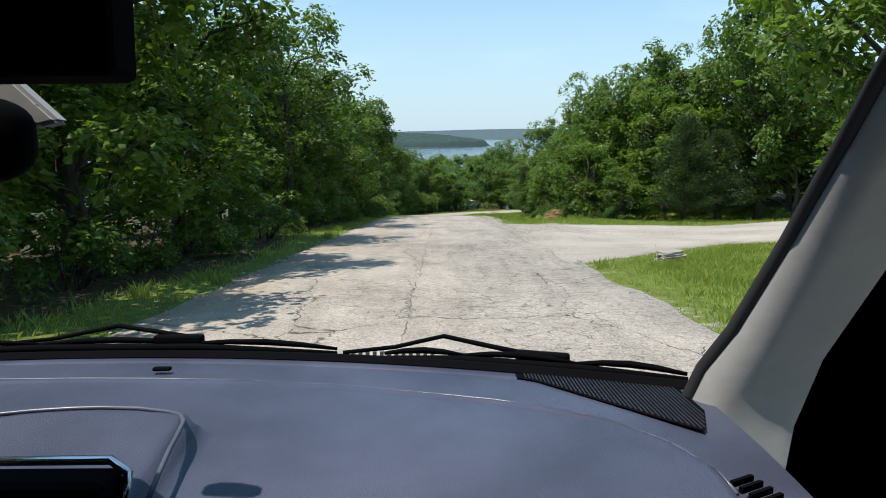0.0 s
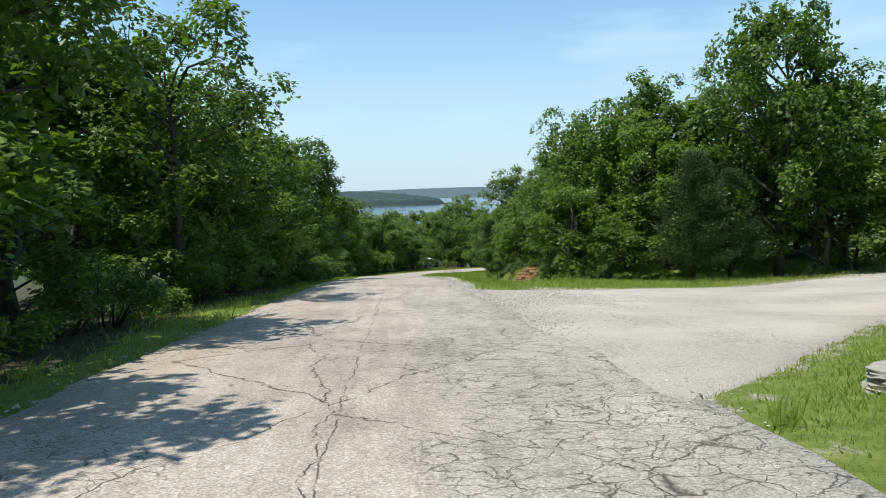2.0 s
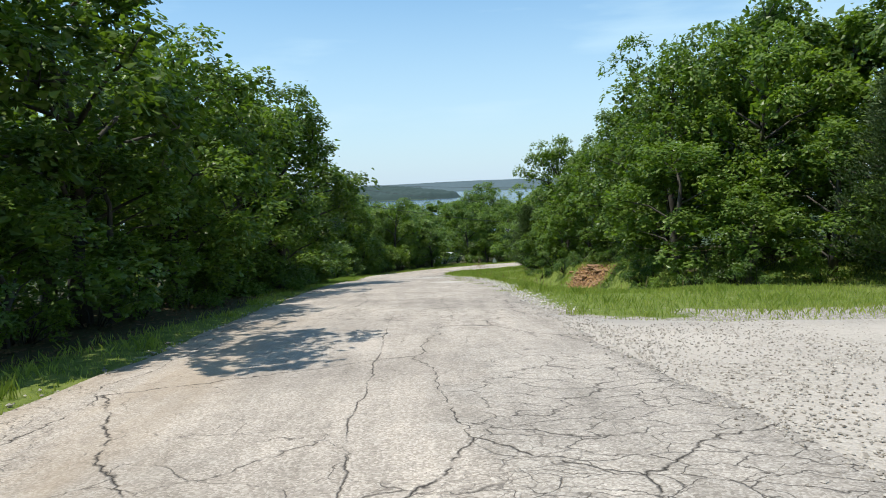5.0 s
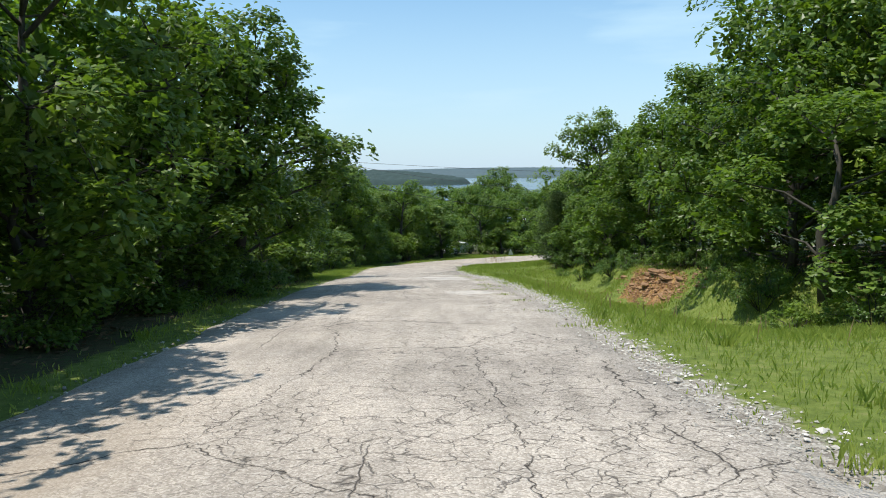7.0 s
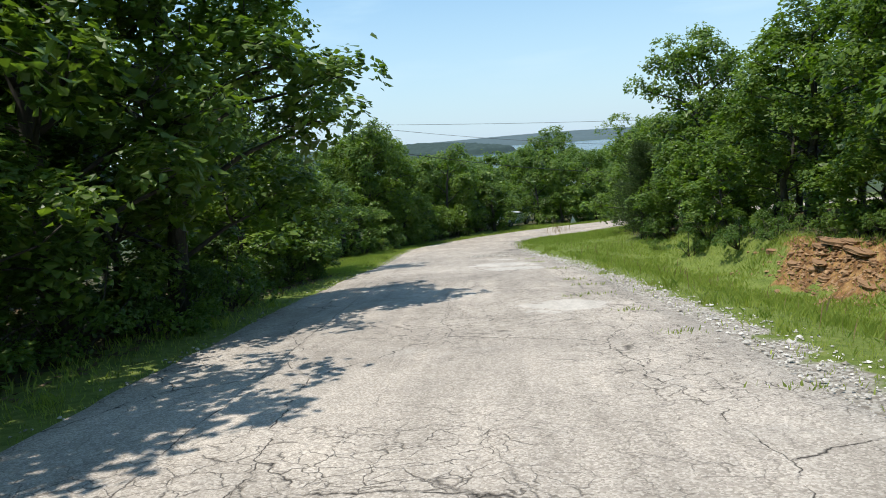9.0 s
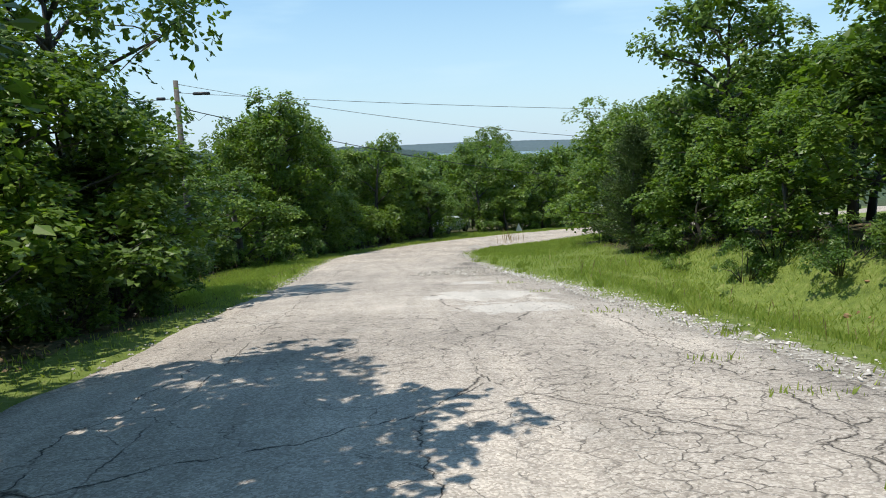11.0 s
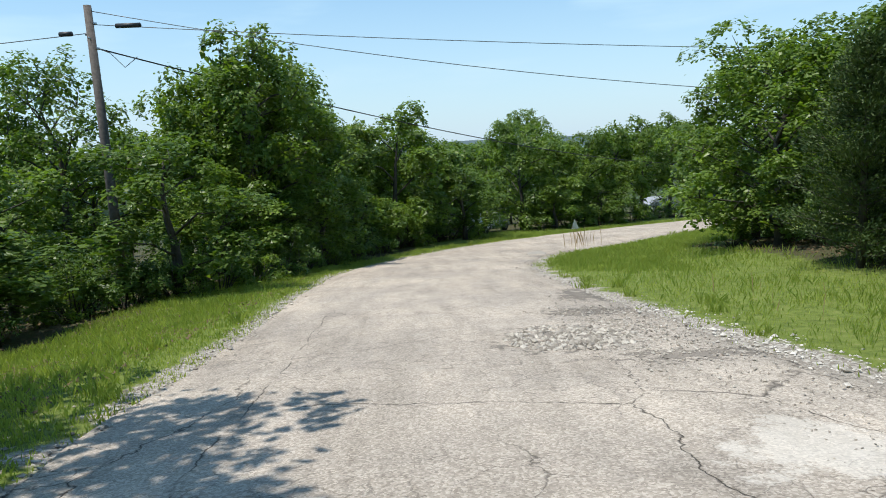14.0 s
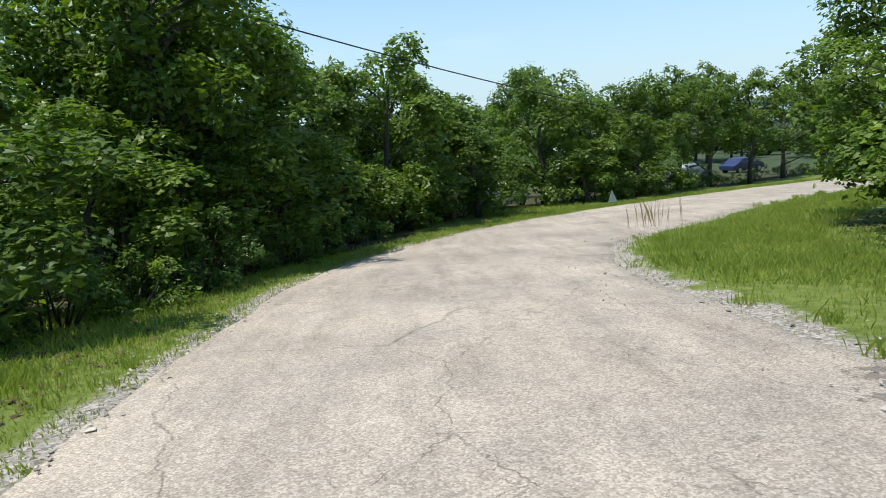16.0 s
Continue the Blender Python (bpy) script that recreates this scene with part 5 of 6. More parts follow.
PX, PY = POLE_X, POLE_Y
hang("power_line", (PX + 0.14, PY, 0.20), (PX + 58.1, PY + 6.4, -1.33), 0.7, 0.012, WIRE, "taut grey power line from pole across the road")
hang("power_line", (PX, PY, 0.62), (PX + 61.2, PY + 4.3, -2.28), 2.4, 0.012, WIRE, "slack grey power line from pole across the road")
hang("service_cable", (PX + 0.14, PY, -0.52), (PX + 54.3, PY + 56.6, -7.2), 2.1, 0.024, BLACK_CABLE, "thick black service cable running from pole towards the bend")
hang("power_line", (PX - 0.14, PY, -0.05), (PX - 40.0, PY + 4.0, 1.2), 0.9, 0.014, WIRE, "grey power line running from pole into the wood")
for x0, z, nm in ((1.1, 0.16, "line"), (-0.75, -0.06, "line")):
    bm = bmesh.new()
    bmesh.ops.create_cone(bm, segments=12, radius1=0.075, radius2=0.075, depth=0.78 if x0 > 0 else 0.4, cap_ends=True, matrix=Matrix.Rotation(math.pi / 2, 4, "Y"))
    bmesh.ops.bevel(bm, geom=[e for e in bm.edges if len(e.link_faces) == 2 and abs(e.verts[0].co.x - e.verts[1].co.x) < 1e-4], offset=0.02, segments=2, affect="EDGES")
    sleeve = part("line_splice", bm, BLACK_PLASTIC, None, "black tubular splice cover on the power line", True)
    sleeve.location = (PX + x0, PY + 0.1 * x0, z)
    tagged(sleeve, category="cable sleeve")


# ---------------------------------------------------------------- dead branches, far things among the trees
def bare_tree(x, y, height, seed, label):
    rng = np.random.default_rng(seed)
    root = tagged(new("dead_tree"), label, "tree")
    root.matrix_basis = on_ground(x, y, rng.uniform(0, 6))
    limbs = []

    def grow(p, d, length, r, depth):
        pts, rad = [p], [r]
        for i in range(4):
            d = (d + Vector(rng.normal(0, 0.22, 3))).normalized()
            p = p + d * length / 4
            pts.append(p)
            rad.append(r * (1 - 0.14 * (i + 1)))
        if depth >= 3:
            limbs.append([])
        limbs[-1].append((pts, rad))
        if depth:
            for k in range(3 if depth > 1 else 2):
                q = pts[rng.integers(2, 5)]
                e = (d + Vector(rng.normal(0, 0.75, 3)) + Vector((0, 0, 0.25))).normalized()
                grow(q, e, length * rng.uniform(0.45, 0.7), r * 0.45, depth - 1)
    grow(Vector((0, 0, -0.2)), Vector((0, 0, 1)), height * 0.6, 0.13, 4)
    for k, lines in enumerate(limbs):
        branching("limb" if k else "trunk", lines, BARK, root, 5)
    return root


bare_tree(-8.6, 20.6, 11.5, 4, "dead leafless oak rising above the green crowns")


def parked_car(x, y, turn_z, paint, label):
    """A small saloon standing beyond the trees."""
    root = tagged(new("parked_car"), label, "car")
    root.matrix_basis = Matrix.Translation((x, y, float(ground_z(x, y)) + 0.02)) @ Matrix.Rotation(turn_z, 4, "Z")
    profile = [(-2.15, 0.35), (-2.2, 0.75), (-1.55, 0.92), (-0.95, 1.38), (0.55, 1.42), (1.2, 0.98), (2.1, 0.82), (2.2, 0.35)]
    bm = bmesh.new()
    for s in (-0.84, 0.84):
        for px, pz in profile:
            bm.verts.new((px, s * (0.86 if pz > 1.1 else 1.0), pz))
    bm.verts.ensure_lookup_table()
    n = len(profile)
    for i in range(n):
        j = (i + 1) % n
        bm.faces.new([bm.verts[i], bm.verts[j], bm.verts[j + n], bm.verts[i + n]])
    bm.faces.new([bm.verts[i] for i in range(n)][::-1])
    bm.faces.new([bm.verts[i + n] for i in range(n)])
    bmesh.ops.bevel(bm, geom=bm.edges[:], offset=0.06, segments=2, affect="EDGES")
    body = part("body", bm, paint, root)
    for s in (-1, 1):
        bm = bmesh.new()
        q = [(-0.85, 0.98), (-0.62, 1.30), (0.45, 1.33), (0.90, 1.0)]
        vs = [bm.verts.new((px, s * (0.80 if pz < 1.1 else 0.765), pz)) for px, pz in q]
        bm.faces.new(vs)
        bmesh.ops.solidify(bm, geom=bm.faces[:], thickness=0.03)
        part("side_window", bm, DARK_GLASS, root, "dark side window")
        for wx in (-1.35, 1.4):
            bm = bmesh.new()
            bmesh.ops.create_cone(bm, segments=20, radius1=0.33, radius2=0.33, depth=0.2, cap_ends=True, matrix=Matrix.Translation((wx, s * 0.76, 0.33)) @ Matrix.Rotation(math.pi / 2, 4, "X"))
            wheel = part("wheel", bm, RUBBER, root, "black tyre")
            bm = bmesh.new()
            bmesh.ops.create_cone(bm, segments=16, radius1=0.2, radius2=0.2, depth=0.03, cap_ends=True, matrix=Matrix.Translation((wx, s * 0.87, 0.33)) @ Matrix.Rotation(math.pi / 2, 4, "X"))
            part("rim", bm, GALVANISED, wheel, "silver wheel rim")
    return root


parked_car(3.7, 99.0, 0.9, WHITE_PAINT, "white car parked below the road among the trees")
parked_car(23.6, 119.5, 0.5, SILVER_PAINT, "silver-white car parked behind the trunks beyond the bend")
parked_car(30.2, 122.5, 0.45, BLUE_PAINT, "blue car parked behind the trunks beyond the bend")


def build_shelter(x, y):
    root = tagged(new("picnic_shelter"), "open shelter with a pale metal roof among the treetops", "shelter")
    root.matrix_basis = Matrix.Translation((x, y, float(ground_z(x, y)))) @ Matrix.Rotation(0.5, 4, "Z")
    for sx in (-2.6, 2.6):
        for sy in (-1.8, 1.8):
            bm = bmesh.new()
            box(bm, (0.16, 0.16, 3.0), (sx, sy, 1.4), bevel=0.01)
            part("post", bm, POLE_WOOD, root)
    for s in (-1, 1):
        bm = bmesh.new()
        box(bm, (6.4, 2.7, 0.06), (0, s * 1.25, 3.35), Matrix.Rotation(-s * 0.34, 4, "X"), 0.01)
        part("roof", bm, PALE_ROOF, root, "pale sheet-metal roof slope")
    return root


build_shelter(16.5, 152)


def small_sign(x, y, turn_z):
    root = tagged(new("marker_sign"), "small white triangular marker on a short steel post", "sign")
    root.matrix_basis = on_ground(x, y, turn_z)
    bm = bmesh.new()
    box(bm, (0.05, 0.03, 0.5), (0, 0, 0.2))
    part("post", bm, GALVANISED, root)
    bm = bmesh.new()
    vs = [bm.verts.new(p) for p in ((-0.28, -0.03, 0.12), (0.30, -0.03, 0.12), (-0.05, -0.03, 0.78))]
    bm.faces.new(vs)
    bmesh.ops.solidify(bm, geom=bm.faces[:], thickness=0.015)
    part("plate", bm, WHITE_PAINT, root, "white painted plate")
    return root


small_sign(9.2, 95.4, 0.3)


# ---------------------------------------------------------------- the car at the top of the road
# Local axes of the car: x to its right, y ahead, z up; the passenger's eye is at the height SEAT over the road.
SEAT, MIDLINE = 1.43, -0.55


def vinyl_material(name, colour):
    """Grained moulded vinyl, dusty and rubbed in broad patches."""
    m, n, l, b = material(name, 0.40, spec=0.45)
    p = position(n)
    grain = n.new("ShaderNodeTexVoronoi")
    grain.inputs["Scale"].default_value = 620
    l.new(p, grain.inputs["Vector"])
    dust = noise_node(n, l, 5.5, 6, 0.62, p)
    lo, hi = tuple(c * 0.80 for c in colour), tuple(c * 1.30 for c in colour)
    l.new(ramp_node(n, l, dust, [(0.32, lo), (0.68, hi)]), b.inputs["Base Color"])
    l.new(ramp_node(n, l, noise_node(n, l, 3.0, 4, 0.6, p), [(0.35, (0.34, 0.34, 0.34)), (0.65, (0.52, 0.52, 0.52))]), b.inputs["Roughness"])
    l.new(bump_node(n, l, grain.outputs["Distance"], 0.35, 0.0012), b.inputs["Normal"])
    return m


DASH_VINYL = vinyl_material("dash_vinyl", (0.062, 0.068, 0.104))
GRILLE_RIB = plain_material("grille_rib", (0.022, 0.023, 0.030), 0.5, vary=0.1, scale=20, spec=0.3)
TRIM_CLOTH = plain_material("pillar_trim", (0.36, 0.35, 0.335), 0.75, vary=0.05, scale=30, relief=0.002)
DARK_TRIM = plain_material("dark_trim", (0.005, 0.005, 0.006), 0.8, spec=0.02)
CAR_PAINT = plain_material("dark_blue_paint", (0.020, 0.030, 0.065), 0.25, vary=0.08)
CHROME = plain_material("chrome_trim", (0.75, 0.76, 0.78), 0.18, 1.0, vary=0.05)
MIRROR_GLASS = plain_material("mirror_glass", (0.85, 0.86, 0.87), 0.02, 1.0, vary=0.01)
car = tagged(new("car"), "dark car with blue-grey dashboard and open windscreen on the road", "car")
car.matrix_basis = Matrix.Translation((0, 0, EYE)) @ Matrix.Rotation(radians(-5.0), 4, "X") @ Matrix.Translation((0, 0, -SEAT))


def lift(points):
    return [(x, y, z + SEAT) for x, y, z in points]


def glass_foot(x):
    """How far ahead the foot of the windscreen lies, curving back towards the sides."""
    return 1.097 - 0.258 * (x - MIDLINE) ** 2


def car_tubes(name, lines, mat, parent=car, label="", sides=8):
    return tubes(name, [(lift(p), r) for p, r in lines], mat, parent, label, sides)


def car_box(name, size, at, mat, parent=car, label="", bevel=0.01, turn=None):
    bm = bmesh.new()
    box(bm, size, (at[0], at[1], at[2] + SEAT), turn, bevel)
    return part(name, bm, mat, parent, label)


def build_dashboard():
    xs, vs = np.linspace(-1.46, 0.345, 210), np.linspace(0, 1, 190)
    X, W = np.meshgrid(xs, vs)
    foot = glass_foot(X)
    Y = foot - W * (foot - 0.34)
    # raised pad: its rim runs along the glass and bends back on the passenger's side
    rim_y = np.interp(X, [-1.46, -0.8, -0.505, -0.303, -0.142, -0.003, 0.111], [0.80, 0.89, 0.905, 0.894, 0.865, 0.82, 0.779])
    rim_x = np.interp(Y, [0.34, 0.585, 0.616, 0.668, 0.721, 0.779, 0.82, 0.865], [0.255, 0.27, 0.268, 0.242, 0.198, 0.111, -0.003, -0.142])
    edge = np.minimum(rim_y - Y, (rim_x - X) * 0.8)
    pad = step(-0.003, 0.010, edge)
    Z = -0.278 + 0.020 * pad - 0.010 * step(0.05, 0.35, edge) * step(0.80, 0.62, Y)
    Z = Z + 0.0035 * np.exp(-((edge - 0.012) / 0.007) ** 2) - 0.22 * np.clip(0.84 - Y, 0, 1) ** 2
    Z = Z - 1.9 * np.clip(0.52 - Y, 0, 1) ** 2
    # hump over the middle console
    hump = step(-0.005, 0.02, np.minimum(-0.262 - X, 0.716 - 0.9 * np.clip(X + 0.38, -0.2, 1) ** 2 - Y)) * step(-0.95, -0.90, X)
    Z = Z + hump * (0.032 - 0.06 * np.clip(0.72 - Y, 0, 0.3))
    groove = np.exp(-((foot - 0.030 - Y) / 0.004) ** 2)
    Z = Z - 0.004 * groove
    n, m = X.shape
    idx = np.arange(n * m).reshape(n, m)
    faces = np.stack([idx[:-1, :-1], idx[1:, :-1], idx[1:, 1:], idx[:-1, 1:]], -1).reshape(-1, 4)
    dash = mesh_object("dashboard", np.c_[X.ravel(), Y.ravel(), Z.ravel() + SEAT], faces, DASH_VINYL, car, "blue-grey moulded vinyl dashboard", True)
    # perforated grille in the far corner
    def inner(x):
        return float(np.interp(x, [0.10, 0.133, 0.223, 0.268, 0.296, 0.322], [0.955, 0.930, 0.816, 0.760, 0.728, 0.800]))
    xs = np.linspace(0.105, 0.322, 40)
    V, F = [], []
    for x in xs:
        V += [(x, glass_foot(x) - 0.012, -0.2755 + SEAT), (x, inner(x), -0.2755 + SEAT)]
    F = [(2 * k, 2 * k + 1, 2 * k + 3, 2 * k + 2) for k in range(39)]
    grille = mesh_object("speaker_grille", V, F, DARK_TRIM, dash, "black slotted speaker grille")
    bm = bmesh.new()
    for i in range(40):
        x = 0.118 + 0.005 * i
        y1, y0 = glass_foot(x) - 0.014, inner(x) + 0.003
        box(bm, (0.0019, max(0.004, y1 - y0), 0.0025), (x, (y0 + y1) / 2, -0.2748 + SEAT))
    part("rib", bm, GRILLE_RIB, grille, "fine moulded ribs")
    bm = bmesh.new()
    box(bm, (0.028, 0.012, 0.006), (-0.435, 0.995, -0.270 + SEAT), None, 0.003)
    part("light_sensor", bm, DARK_TRIM, dash, "small black sun sensor")
    bm = bmesh.new()
    for i in range(6):
        box(bm, (0.030, 0.004, 0.006), (0.284 + 0.003 * i, 0.612 - 0.013 * i, -0.2805 + SEAT), Matrix.Rotation(0.5, 4, "Z"))
    part("side_vent", bm, DARK_TRIM, dash, "black slatted demister vent")
    vent = car_box("air_vent", (0.20, 0.05, 0.05), (-0.385, 0.548, -0.266), DARK_TRIM, dash, "black centre air vent", 0.012)
    car_tubes("vent_frame", [([(-0.50, 0.575, -0.240), (-0.30, 0.572, -0.238), (-0.280, 0.562, -0.246), (-0.278, 0.545, -0.275)], [0.0045] * 4)], CHROME, vent, "bright chrome vent surround", 6)
    for z in (-0.255, -0.272):
        car_box("slat", (0.18, 0.008, 0.003), (-0.39, 0.578, z), BLACK_PLASTIC, vent, "", 0.001)


build_dashboard()
# paler vinyl for the rounded edges: the highlight along them is in the colour
DASH_HIGHLIGHT = plain_material("vinyl_edge_highlight", (0.10, 0.108, 0.145), 0.34, vary=0.2, scale=9)
rim = [(-1.44, 0.80, -0.2593), (-0.8, 0.888, -0.2583), (-0.626, 0.902, -0.2583), (-0.505, 0.903, -0.2583), (-0.40, 0.899, -0.2583), (-0.303, 0.890, -0.2583), (-0.142, 0.861, -0.2583), (-0.003, 0.817, -0.2583), (0.06, 0.797, -0.2588), (0.111, 0.774, -0.2598), (0.160, 0.747, -0.2618), (0.198, 0.716, -0.2638), (0.225, 0.688, -0.2658), (0.242, 0.664, -0.2678), (0.264, 0.615, -0.2748), (0.268, 0.585, -0.2808)]
car_tubes("highlight_edge", [(rim, [0.0022] * len(rim))], DASH_HIGHLIGHT, car, "raised edge of the dashboard pad, its highlight put into a paler colour", 6)
brow = [(-0.92, 0.60, -0.238), (-0.62, 0.655, -0.237), (-0.55, 0.672, -0.236), (-0.477, 0.689, -0.235), (-0.448, 0.699, -0.235), (-0.41, 0.706, -0.235), (-0.379, 0.708, -0.235), (-0.335, 0.704, -0.235), (-0.299, 0.695, -0.236), (-0.283, 0.687, -0.237), (-0.274, 0.672, -0.239), (-0.270, 0.645, -0.243), (-0.268, 0.621, -0.248), (-0.262, 0.58, -0.256), (-0.257, 0.547, -0.264)]
car_tubes("highlight_edge", [(brow, [0.0026] * len(brow))], DASH_HIGHLIGHT, car, "raised edge over the middle vent, its highlight put into a paler colour", 6)
# cowl and wipers outside, at the foot of the glass
xs = np.linspace(-1.46, 0.345, 60)
V = [(x, glass_foot(x) + dy, z + SEAT) for x in xs for dy, z in ((-0.006, -0.276), (0.002, -0.2675), (0.012, -0.268), (0.04, -0.295), (0.17, -0.315))]
F = [(5 * i + k, 5 * i + k + 1, 5 * i + k + 6, 5 * i + k + 5) for i in range(59) for k in range(4)]
mesh_object("cowl", V, F, DARK_TRIM, car, "black plastic windscreen cowl")
# solid pale blocks stand for the light that shows in the grille's slots
for i in range(12):
    car_box("cowl_slot_light", (0.0062, 0.012, 0.009), (-0.158 + 0.0124 * i, 1.118, -0.2775 - 0.0003 * i), GALVANISED, car, "pale block standing for light in a slot of the cowl grille", 0.001)


def build_wiper(arm, hub, blade):
    """A wiper at rest: a bent arm, the hub that clips it to the blade, the blade's two bows and its rubber."""
    wiper = car_tubes("wiper", [(arm, [0.0035, 0.0040, 0.0042, 0.0044, 0.0048])], DARK_TRIM, car, "black windscreen wiper at rest", 6)
    car_box("hub", (0.085, 0.018, 0.015), hub, DARK_TRIM, wiper, "", 0.004, Matrix.Rotation(math.atan2(blade[-1][1] - blade[0][1], blade[-1][0] - blade[0][0]), 4, "Z"))
    car_tubes("blade", [([(x, y, z - 0.004) for x, y, z in blade], [0.004, 0.008, 0.008, 0.004])], DARK_TRIM, wiper, "thin rubber blade", 6)
    q = [Vector(p) for p in blade]
    for u, v in ((0, 1), (1, 2), (2, 3)):
        bow = [q[u].lerp(q[v], t) + Vector((0, 0.003, 0.003 + 0.007 * math.sin(math.pi * t))) for t in (0.0, 0.25, 0.5, 0.75, 1.0)]
        car_tubes("bow", [(bow, [0.003, 0.005, 0.006, 0.005, 0.003])], DARK_TRIM, wiper, "", 5)


build_wiper([(-0.17, 1.08, -0.268), (-0.084, 1.10, -0.264), (-0.002, 1.10, -0.246), (0.075, 1.07, -0.257), (0.153, 1.025, -0.264)], (0.153, 1.02, -0.262), [(-0.10, 1.075, -0.272), (0.03, 1.05, -0.270), (0.20, 0.985, -0.268), (0.345, 0.918, -0.267)])
build_wiper([(-0.79, 1.16, -0.267), (-0.687, 1.152, -0.256), (-0.576, 1.15, -0.234), (-0.50, 1.142, -0.244), (-0.439, 1.132, -0.252)], (-0.46, 1.125, -0.253), [(-0.98, 1.09, -0.262), (-0.70, 1.118, -0.262), (-0.43, 1.118, -0.262), (-0.183, 1.10, -0.270)])


def pillar(side):
    """Front roof pillar with its cloth trim and the black seal of the windscreen."""
    rail = [(0.312, 0.862, -0.36), (0.322, 0.859, -0.290), (0.340, 0.845, -0.235), (0.366, 0.817, -0.179), (0.398, 0.753, -0.060), (0.407, 0.672, 0.043), (0.395, 0.585, 0.115), (0.36, 0.46, 0.160)]
    V, F = [], []
    pts = [Vector(p) for p in rail]
    ring = 12
    for i, q in enumerate(pts):
        along = (pts[min(i + 1, len(pts) - 1)] - pts[max(i - 1, 0)]).normalized()
        out = Vector((1, 0, 0)) - along * along.x
        out.normalize()
        back = along.cross(out)
        if back.y > 0:
            back = -back
        # the trim turns from the glass round to the inside of the car
        r = 0.044 - 0.002 * i
        rim = [q + out * r * (1 - math.cos(a)) + back * r * math.sin(a) for a in np.linspace(0, math.pi / 2, 8)]
        rim += [rim[-1] + out * 0.06 + back * 0.01, rim[-1] + out * 0.14, q + out * 0.16, q + out * 0.05 - back * 0.02]
        for c in rim:
            V.append((c.x if side > 0 else 2 * MIDLINE - c.x, c.y, c.z + SEAT))
    for i in range(len(rail) - 1):
        for k in range(ring):
            a, b = ring * i + k, ring * i + (k + 1) % ring
            F.append((a, b, b + ring, a + ring))
    trim = mesh_object("roof_pillar", V, F, TRIM_CLOTH, car, "light grey cloth-trimmed roof pillar", True)
    seal = [((x - 0.001) if side > 0 else 2 * MIDLINE - x + 0.001, y + 0.006, z) for x, y, z in rail]
    car_tubes("glass_seal", [(seal, [0.0095] * len(seal))], RUBBER, trim, "black windscreen seal", 8)


pillar(1)
pillar(-1)
# corner panels, their black front edge shaped to the shade beside the pillar
for sx in (0.385, 2 * MIDLINE - 0.385):
    bm = bmesh.new()
    vs = [bm.verts.new((sx, y, z + SEAT)) for y, z in ((0.76, -0.50), (0.733, -0.354), (0.71, -0.264), (0.66, -0.175), (0.57, -0.07), (0.46, 0.0), (0.30, -0.06), (0.10, -0.18), (0.10, -0.50))]
    bm.faces.new(vs)
    bmesh.ops.solidify(bm, geom=bm.faces[:], thickness=0.02)
    part("shade_panel", bm, DARK_TRIM, car, "black corner panel of the side window, enlarged to stand for shade")
bm = bmesh.new()
bmesh.ops.create_uvsphere(bm, u_segments=32, v_segments=20, radius=1.0)
for v in bm.verts:
    v.co = Vector([math.copysign(abs(c) ** 0.62, c) * h for c, h in zip(v.co, (0.107, 0.022, 0.036))]) + Vector((-0.408, 0.49, 0.040 + SEAT))
mirror = part("rear_view_mirror", bm, DARK_TRIM, car, "black rounded rear-view mirror", True)
bm = bmesh.new()
bmesh.ops.create_cone(bm, segments=32, radius1=1.0, radius2=0.97, depth=1.0, cap_ends=True)
for v in bm.verts:
    v.co = Vector((math.copysign(abs(v.co.x) ** 0.7, v.co.x) * 0.096, v.co.z * 0.004, math.copysign(abs(v.co.y) ** 0.7, v.co.y) * 0.028)) + Vector((-0.408, 0.4685, 0.040 + SEAT))
part("mirror_glass", bm, MIRROR_GLASS, mirror, "silvered mirror glass")
bm = bmesh.new()
vs = [bm.verts.new((x, y, z + SEAT)) for x, y, z in ((-0.352, 0.512, 0.094), (-0.329, 0.512, 0.088), (-0.310, 0.512, 0.070), (-0.294, 0.512, 0.055), (-0.311, 0.512, 0.051), (-0.335, 0.512, 0.060), (-0.360, 0.512, 0.072))]
face = bm.faces.new(vs)
made = bmesh.ops.extrude_face_region(bm, geom=[face])
bmesh.ops.translate(bm, verts=[v for v in made["geom"] if isinstance(v, bmesh.types.BMVert)], vec=(0, 0.018, 0))
bmesh.ops.recalc_face_normals(bm, faces=bm.faces[:])
bmesh.ops.bevel(bm, geom=bm.edges[:], offset=0.003, segments=2, affect="EDGES")
part("bracket", bm, TRIM_CLOTH, mirror, "pale grey mirror bracket")
car_box("sensor_housing", (0.22, 0.04, 0.080), (-0.312, 0.43, 0.112), DARK_TRIM, car, "black sensor housing under the roof", 0.006)
car_box("roof", (1.82, 2.75, 0.05), (MIDLINE, -0.935, 0.195), CAR_PAINT, car, "dark blue painted roof", 0.02)
car_box("headliner", (1.70, 2.70, 0.02), (MIDLINE, -0.92, 0.158), DARK_TRIM, car, "dark headliner", 0.005)
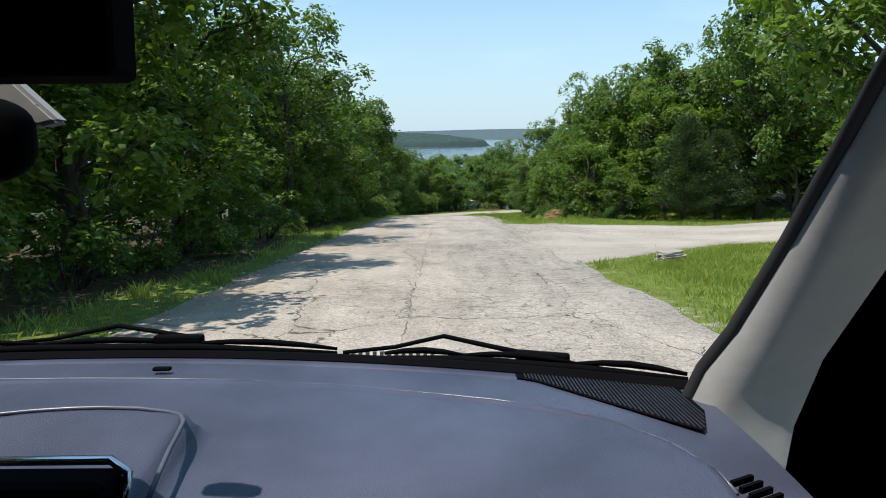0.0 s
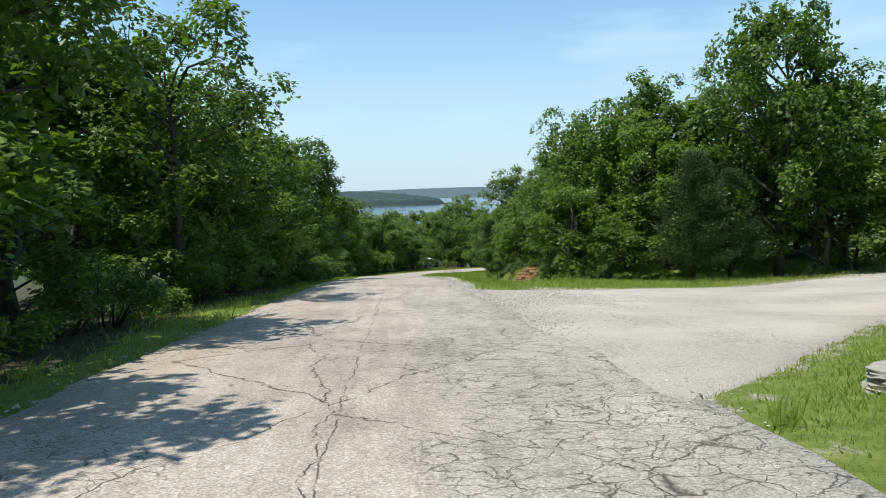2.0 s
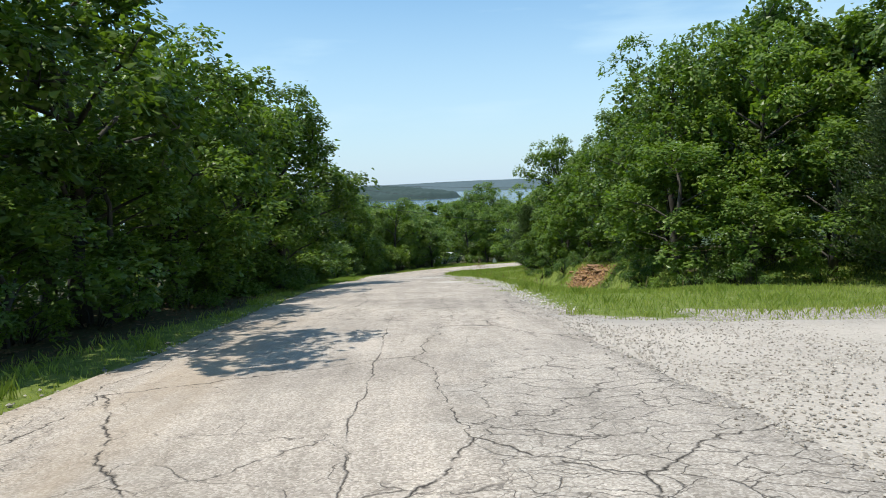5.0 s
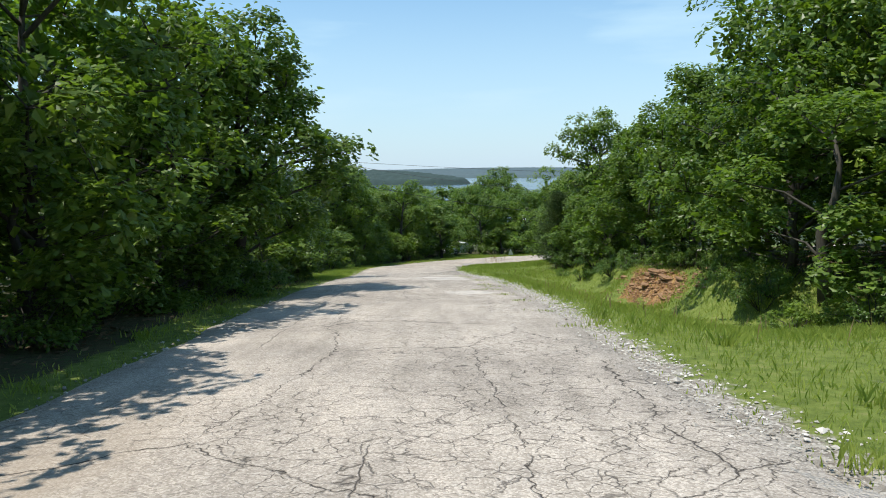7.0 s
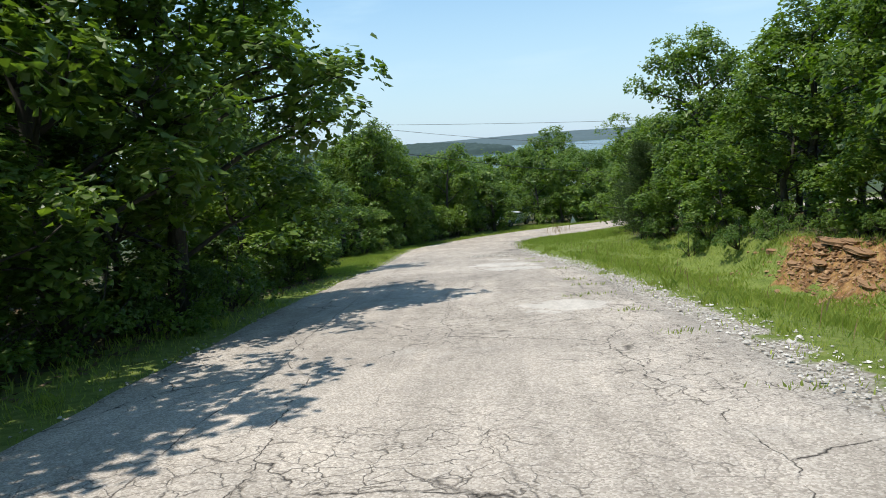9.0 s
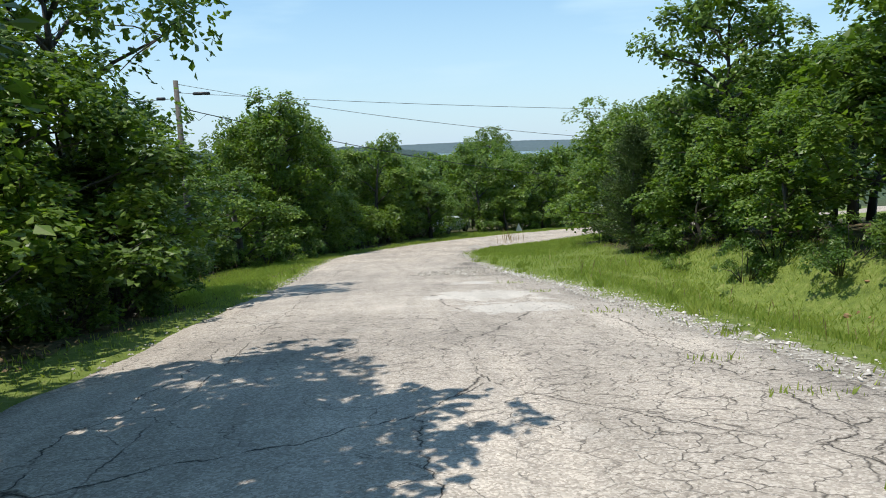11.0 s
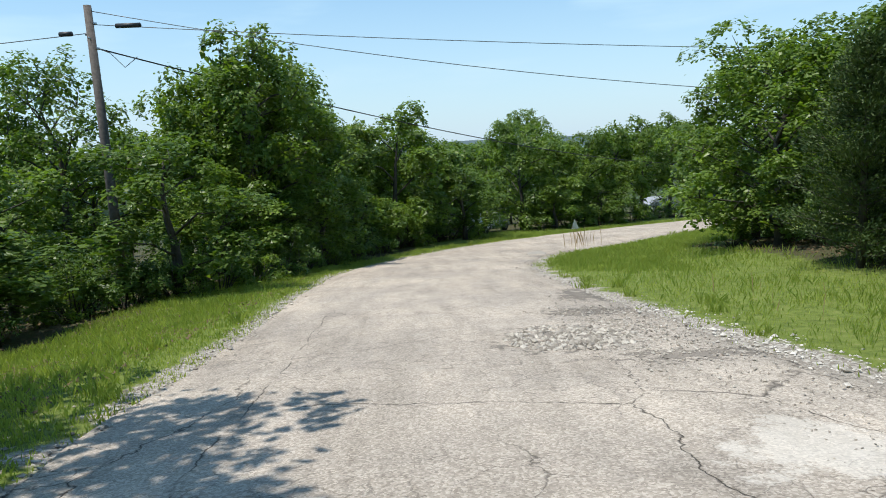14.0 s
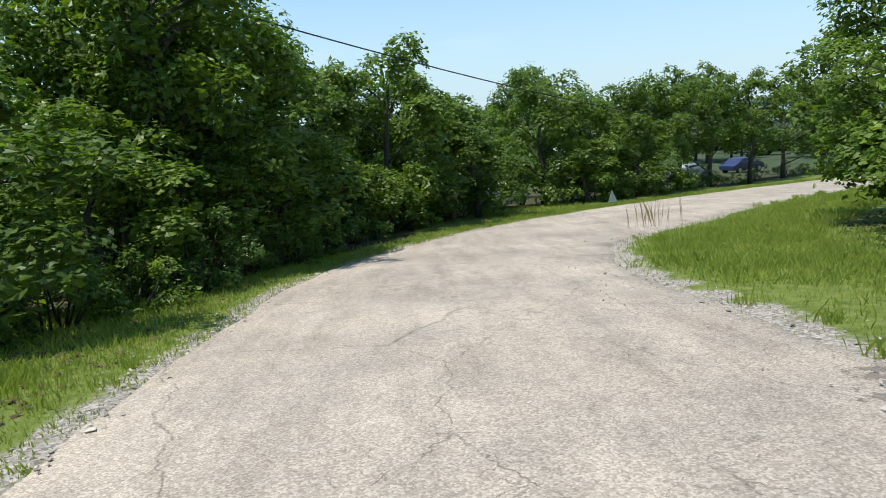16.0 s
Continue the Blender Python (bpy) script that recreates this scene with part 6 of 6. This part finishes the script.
for sx in (0.40, 2 * MIDLINE - 0.40):
    door = car_box("door", (0.06, 2.2, 0.80), (sx + (0.03 if sx > 0 else -0.03), -0.42, -0.78), CAR_PAINT, car, "dark blue door", 0.03)
    car_box("door_trim", (0.05, 2.1, 0.62), (sx - (0.03 if sx > 0 else -0.03), -0.42, -0.72), DARK_TRIM, door, "black inner door trim", 0.02)
    # opaque panes out of view, added to stop side light reaching the interior
    for y, long in ((-0.08, 0.72), (-1.0, 0.98)):
        car_box("side_window", (0.012, long, 0.50), (sx, y, -0.13), DARK_GLASS, car, "opaque dark side pane, unseen, added to keep light out of the car", 0.002)
    for y in (-0.45, -1.55):
        car_box("side_pillar", (0.06, 0.12, 0.56), (sx, y, -0.10), DARK_TRIM, car, "black side pillar", 0.01)
    for y in (1.55, -1.35):
        wheel = None
        bm = bmesh.new()
        bmesh.ops.create_cone(bm, segments=28, radius1=0.34, radius2=0.34, depth=0.22, cap_ends=True, matrix=Matrix.Translation((sx - (0.06 if sx > 0 else -0.06), y, 0.34)) @ Matrix.Rotation(math.pi / 2, 4, "Y"))
        bmesh.ops.bevel(bm, geom=[e for e in bm.edges if abs(e.verts[0].co.x - e.verts[1].co.x) < 1e-4], offset=0.03, segments=2, affect="EDGES")
        wheel = part("wheel", bm, RUBBER, car, "black tyre")
        bm = bmesh.new()
        bmesh.ops.create_cone(bm, segments=24, radius1=0.21, radius2=0.19, depth=0.03, cap_ends=True, matrix=Matrix.Translation((sx + (0.06 if sx > 0 else -0.06), y, 0.34)) @ Matrix.Rotation(math.pi / 2, 4, "Y"))
        part("rim", bm, GALVANISED, wheel, "silver wheel rim")


def loft(name, sections, mat, label):
    """A body panel through cross-sections: y, height of top and bottom, half width."""
    V, F = [], []
    for y, top, low, half in sections:
        for u, z in ((-1.0, low), (-1.0, top - 0.12), (-0.88, top - 0.02), (-0.5, top), (0.0, top + 0.015), (0.5, top), (0.88, top - 0.02), (1.0, top - 0.12), (1.0, low)):
            V.append((MIDLINE + u * half, y, z + SEAT))
    for i in range(len(sections) - 1):
        for k in range(8):
            a = 9 * i + k
            F.append((a, a + 1, a + 10, a + 9))
        F.append((9 * i + 8, 9 * i, 9 * i + 9, 9 * i + 17))
    F.append(tuple(range(8, -1, -1)))
    F.append(tuple(range(len(V) - 9, len(V))))
    return mesh_object(name, V, F, mat, car, label, False)


loft("bonnet", [(1.23, -0.345, -1.15, 0.93), (1.6, -0.43, -1.18, 0.95), (2.0, -0.545, -1.18, 0.94), (2.22, -0.66, -1.15, 0.90), (2.30, -0.80, -1.10, 0.84)], CAR_PAINT, "dark blue bonnet and front")
loft("tail", [(-2.45, -0.55, -1.08, 0.86), (-2.35, -0.42, -1.12, 0.92), (-1.9, -0.40, -1.15, 0.94), (-1.55, -0.40, -1.15, 0.94)], CAR_PAINT, "dark blue tail")
car_box("floor_pan", (1.74, 2.9, 0.08), (MIDLINE, -0.22, -1.14), DARK_TRIM, car, "dark floor", 0.01)
car_box("rear_window", (1.5, 0.02, 0.52), (MIDLINE, -2.12, -0.12), DARK_GLASS, car, "dark rear window", 0.004, Matrix.Rotation(0.5, 4, "X"))
for x in (-0.02, -1.08):
    seat = car_box("seat", (0.50, 0.50, 0.16), (x, -0.32, -0.80), DARK_TRIM, car, "dark cloth seat", 0.05)
    car_box("backrest", (0.48, 0.14, 0.62), (x, -0.60, -0.45), DARK_TRIM, seat, "", 0.05, Matrix.Rotation(-0.18, 4, "X"))
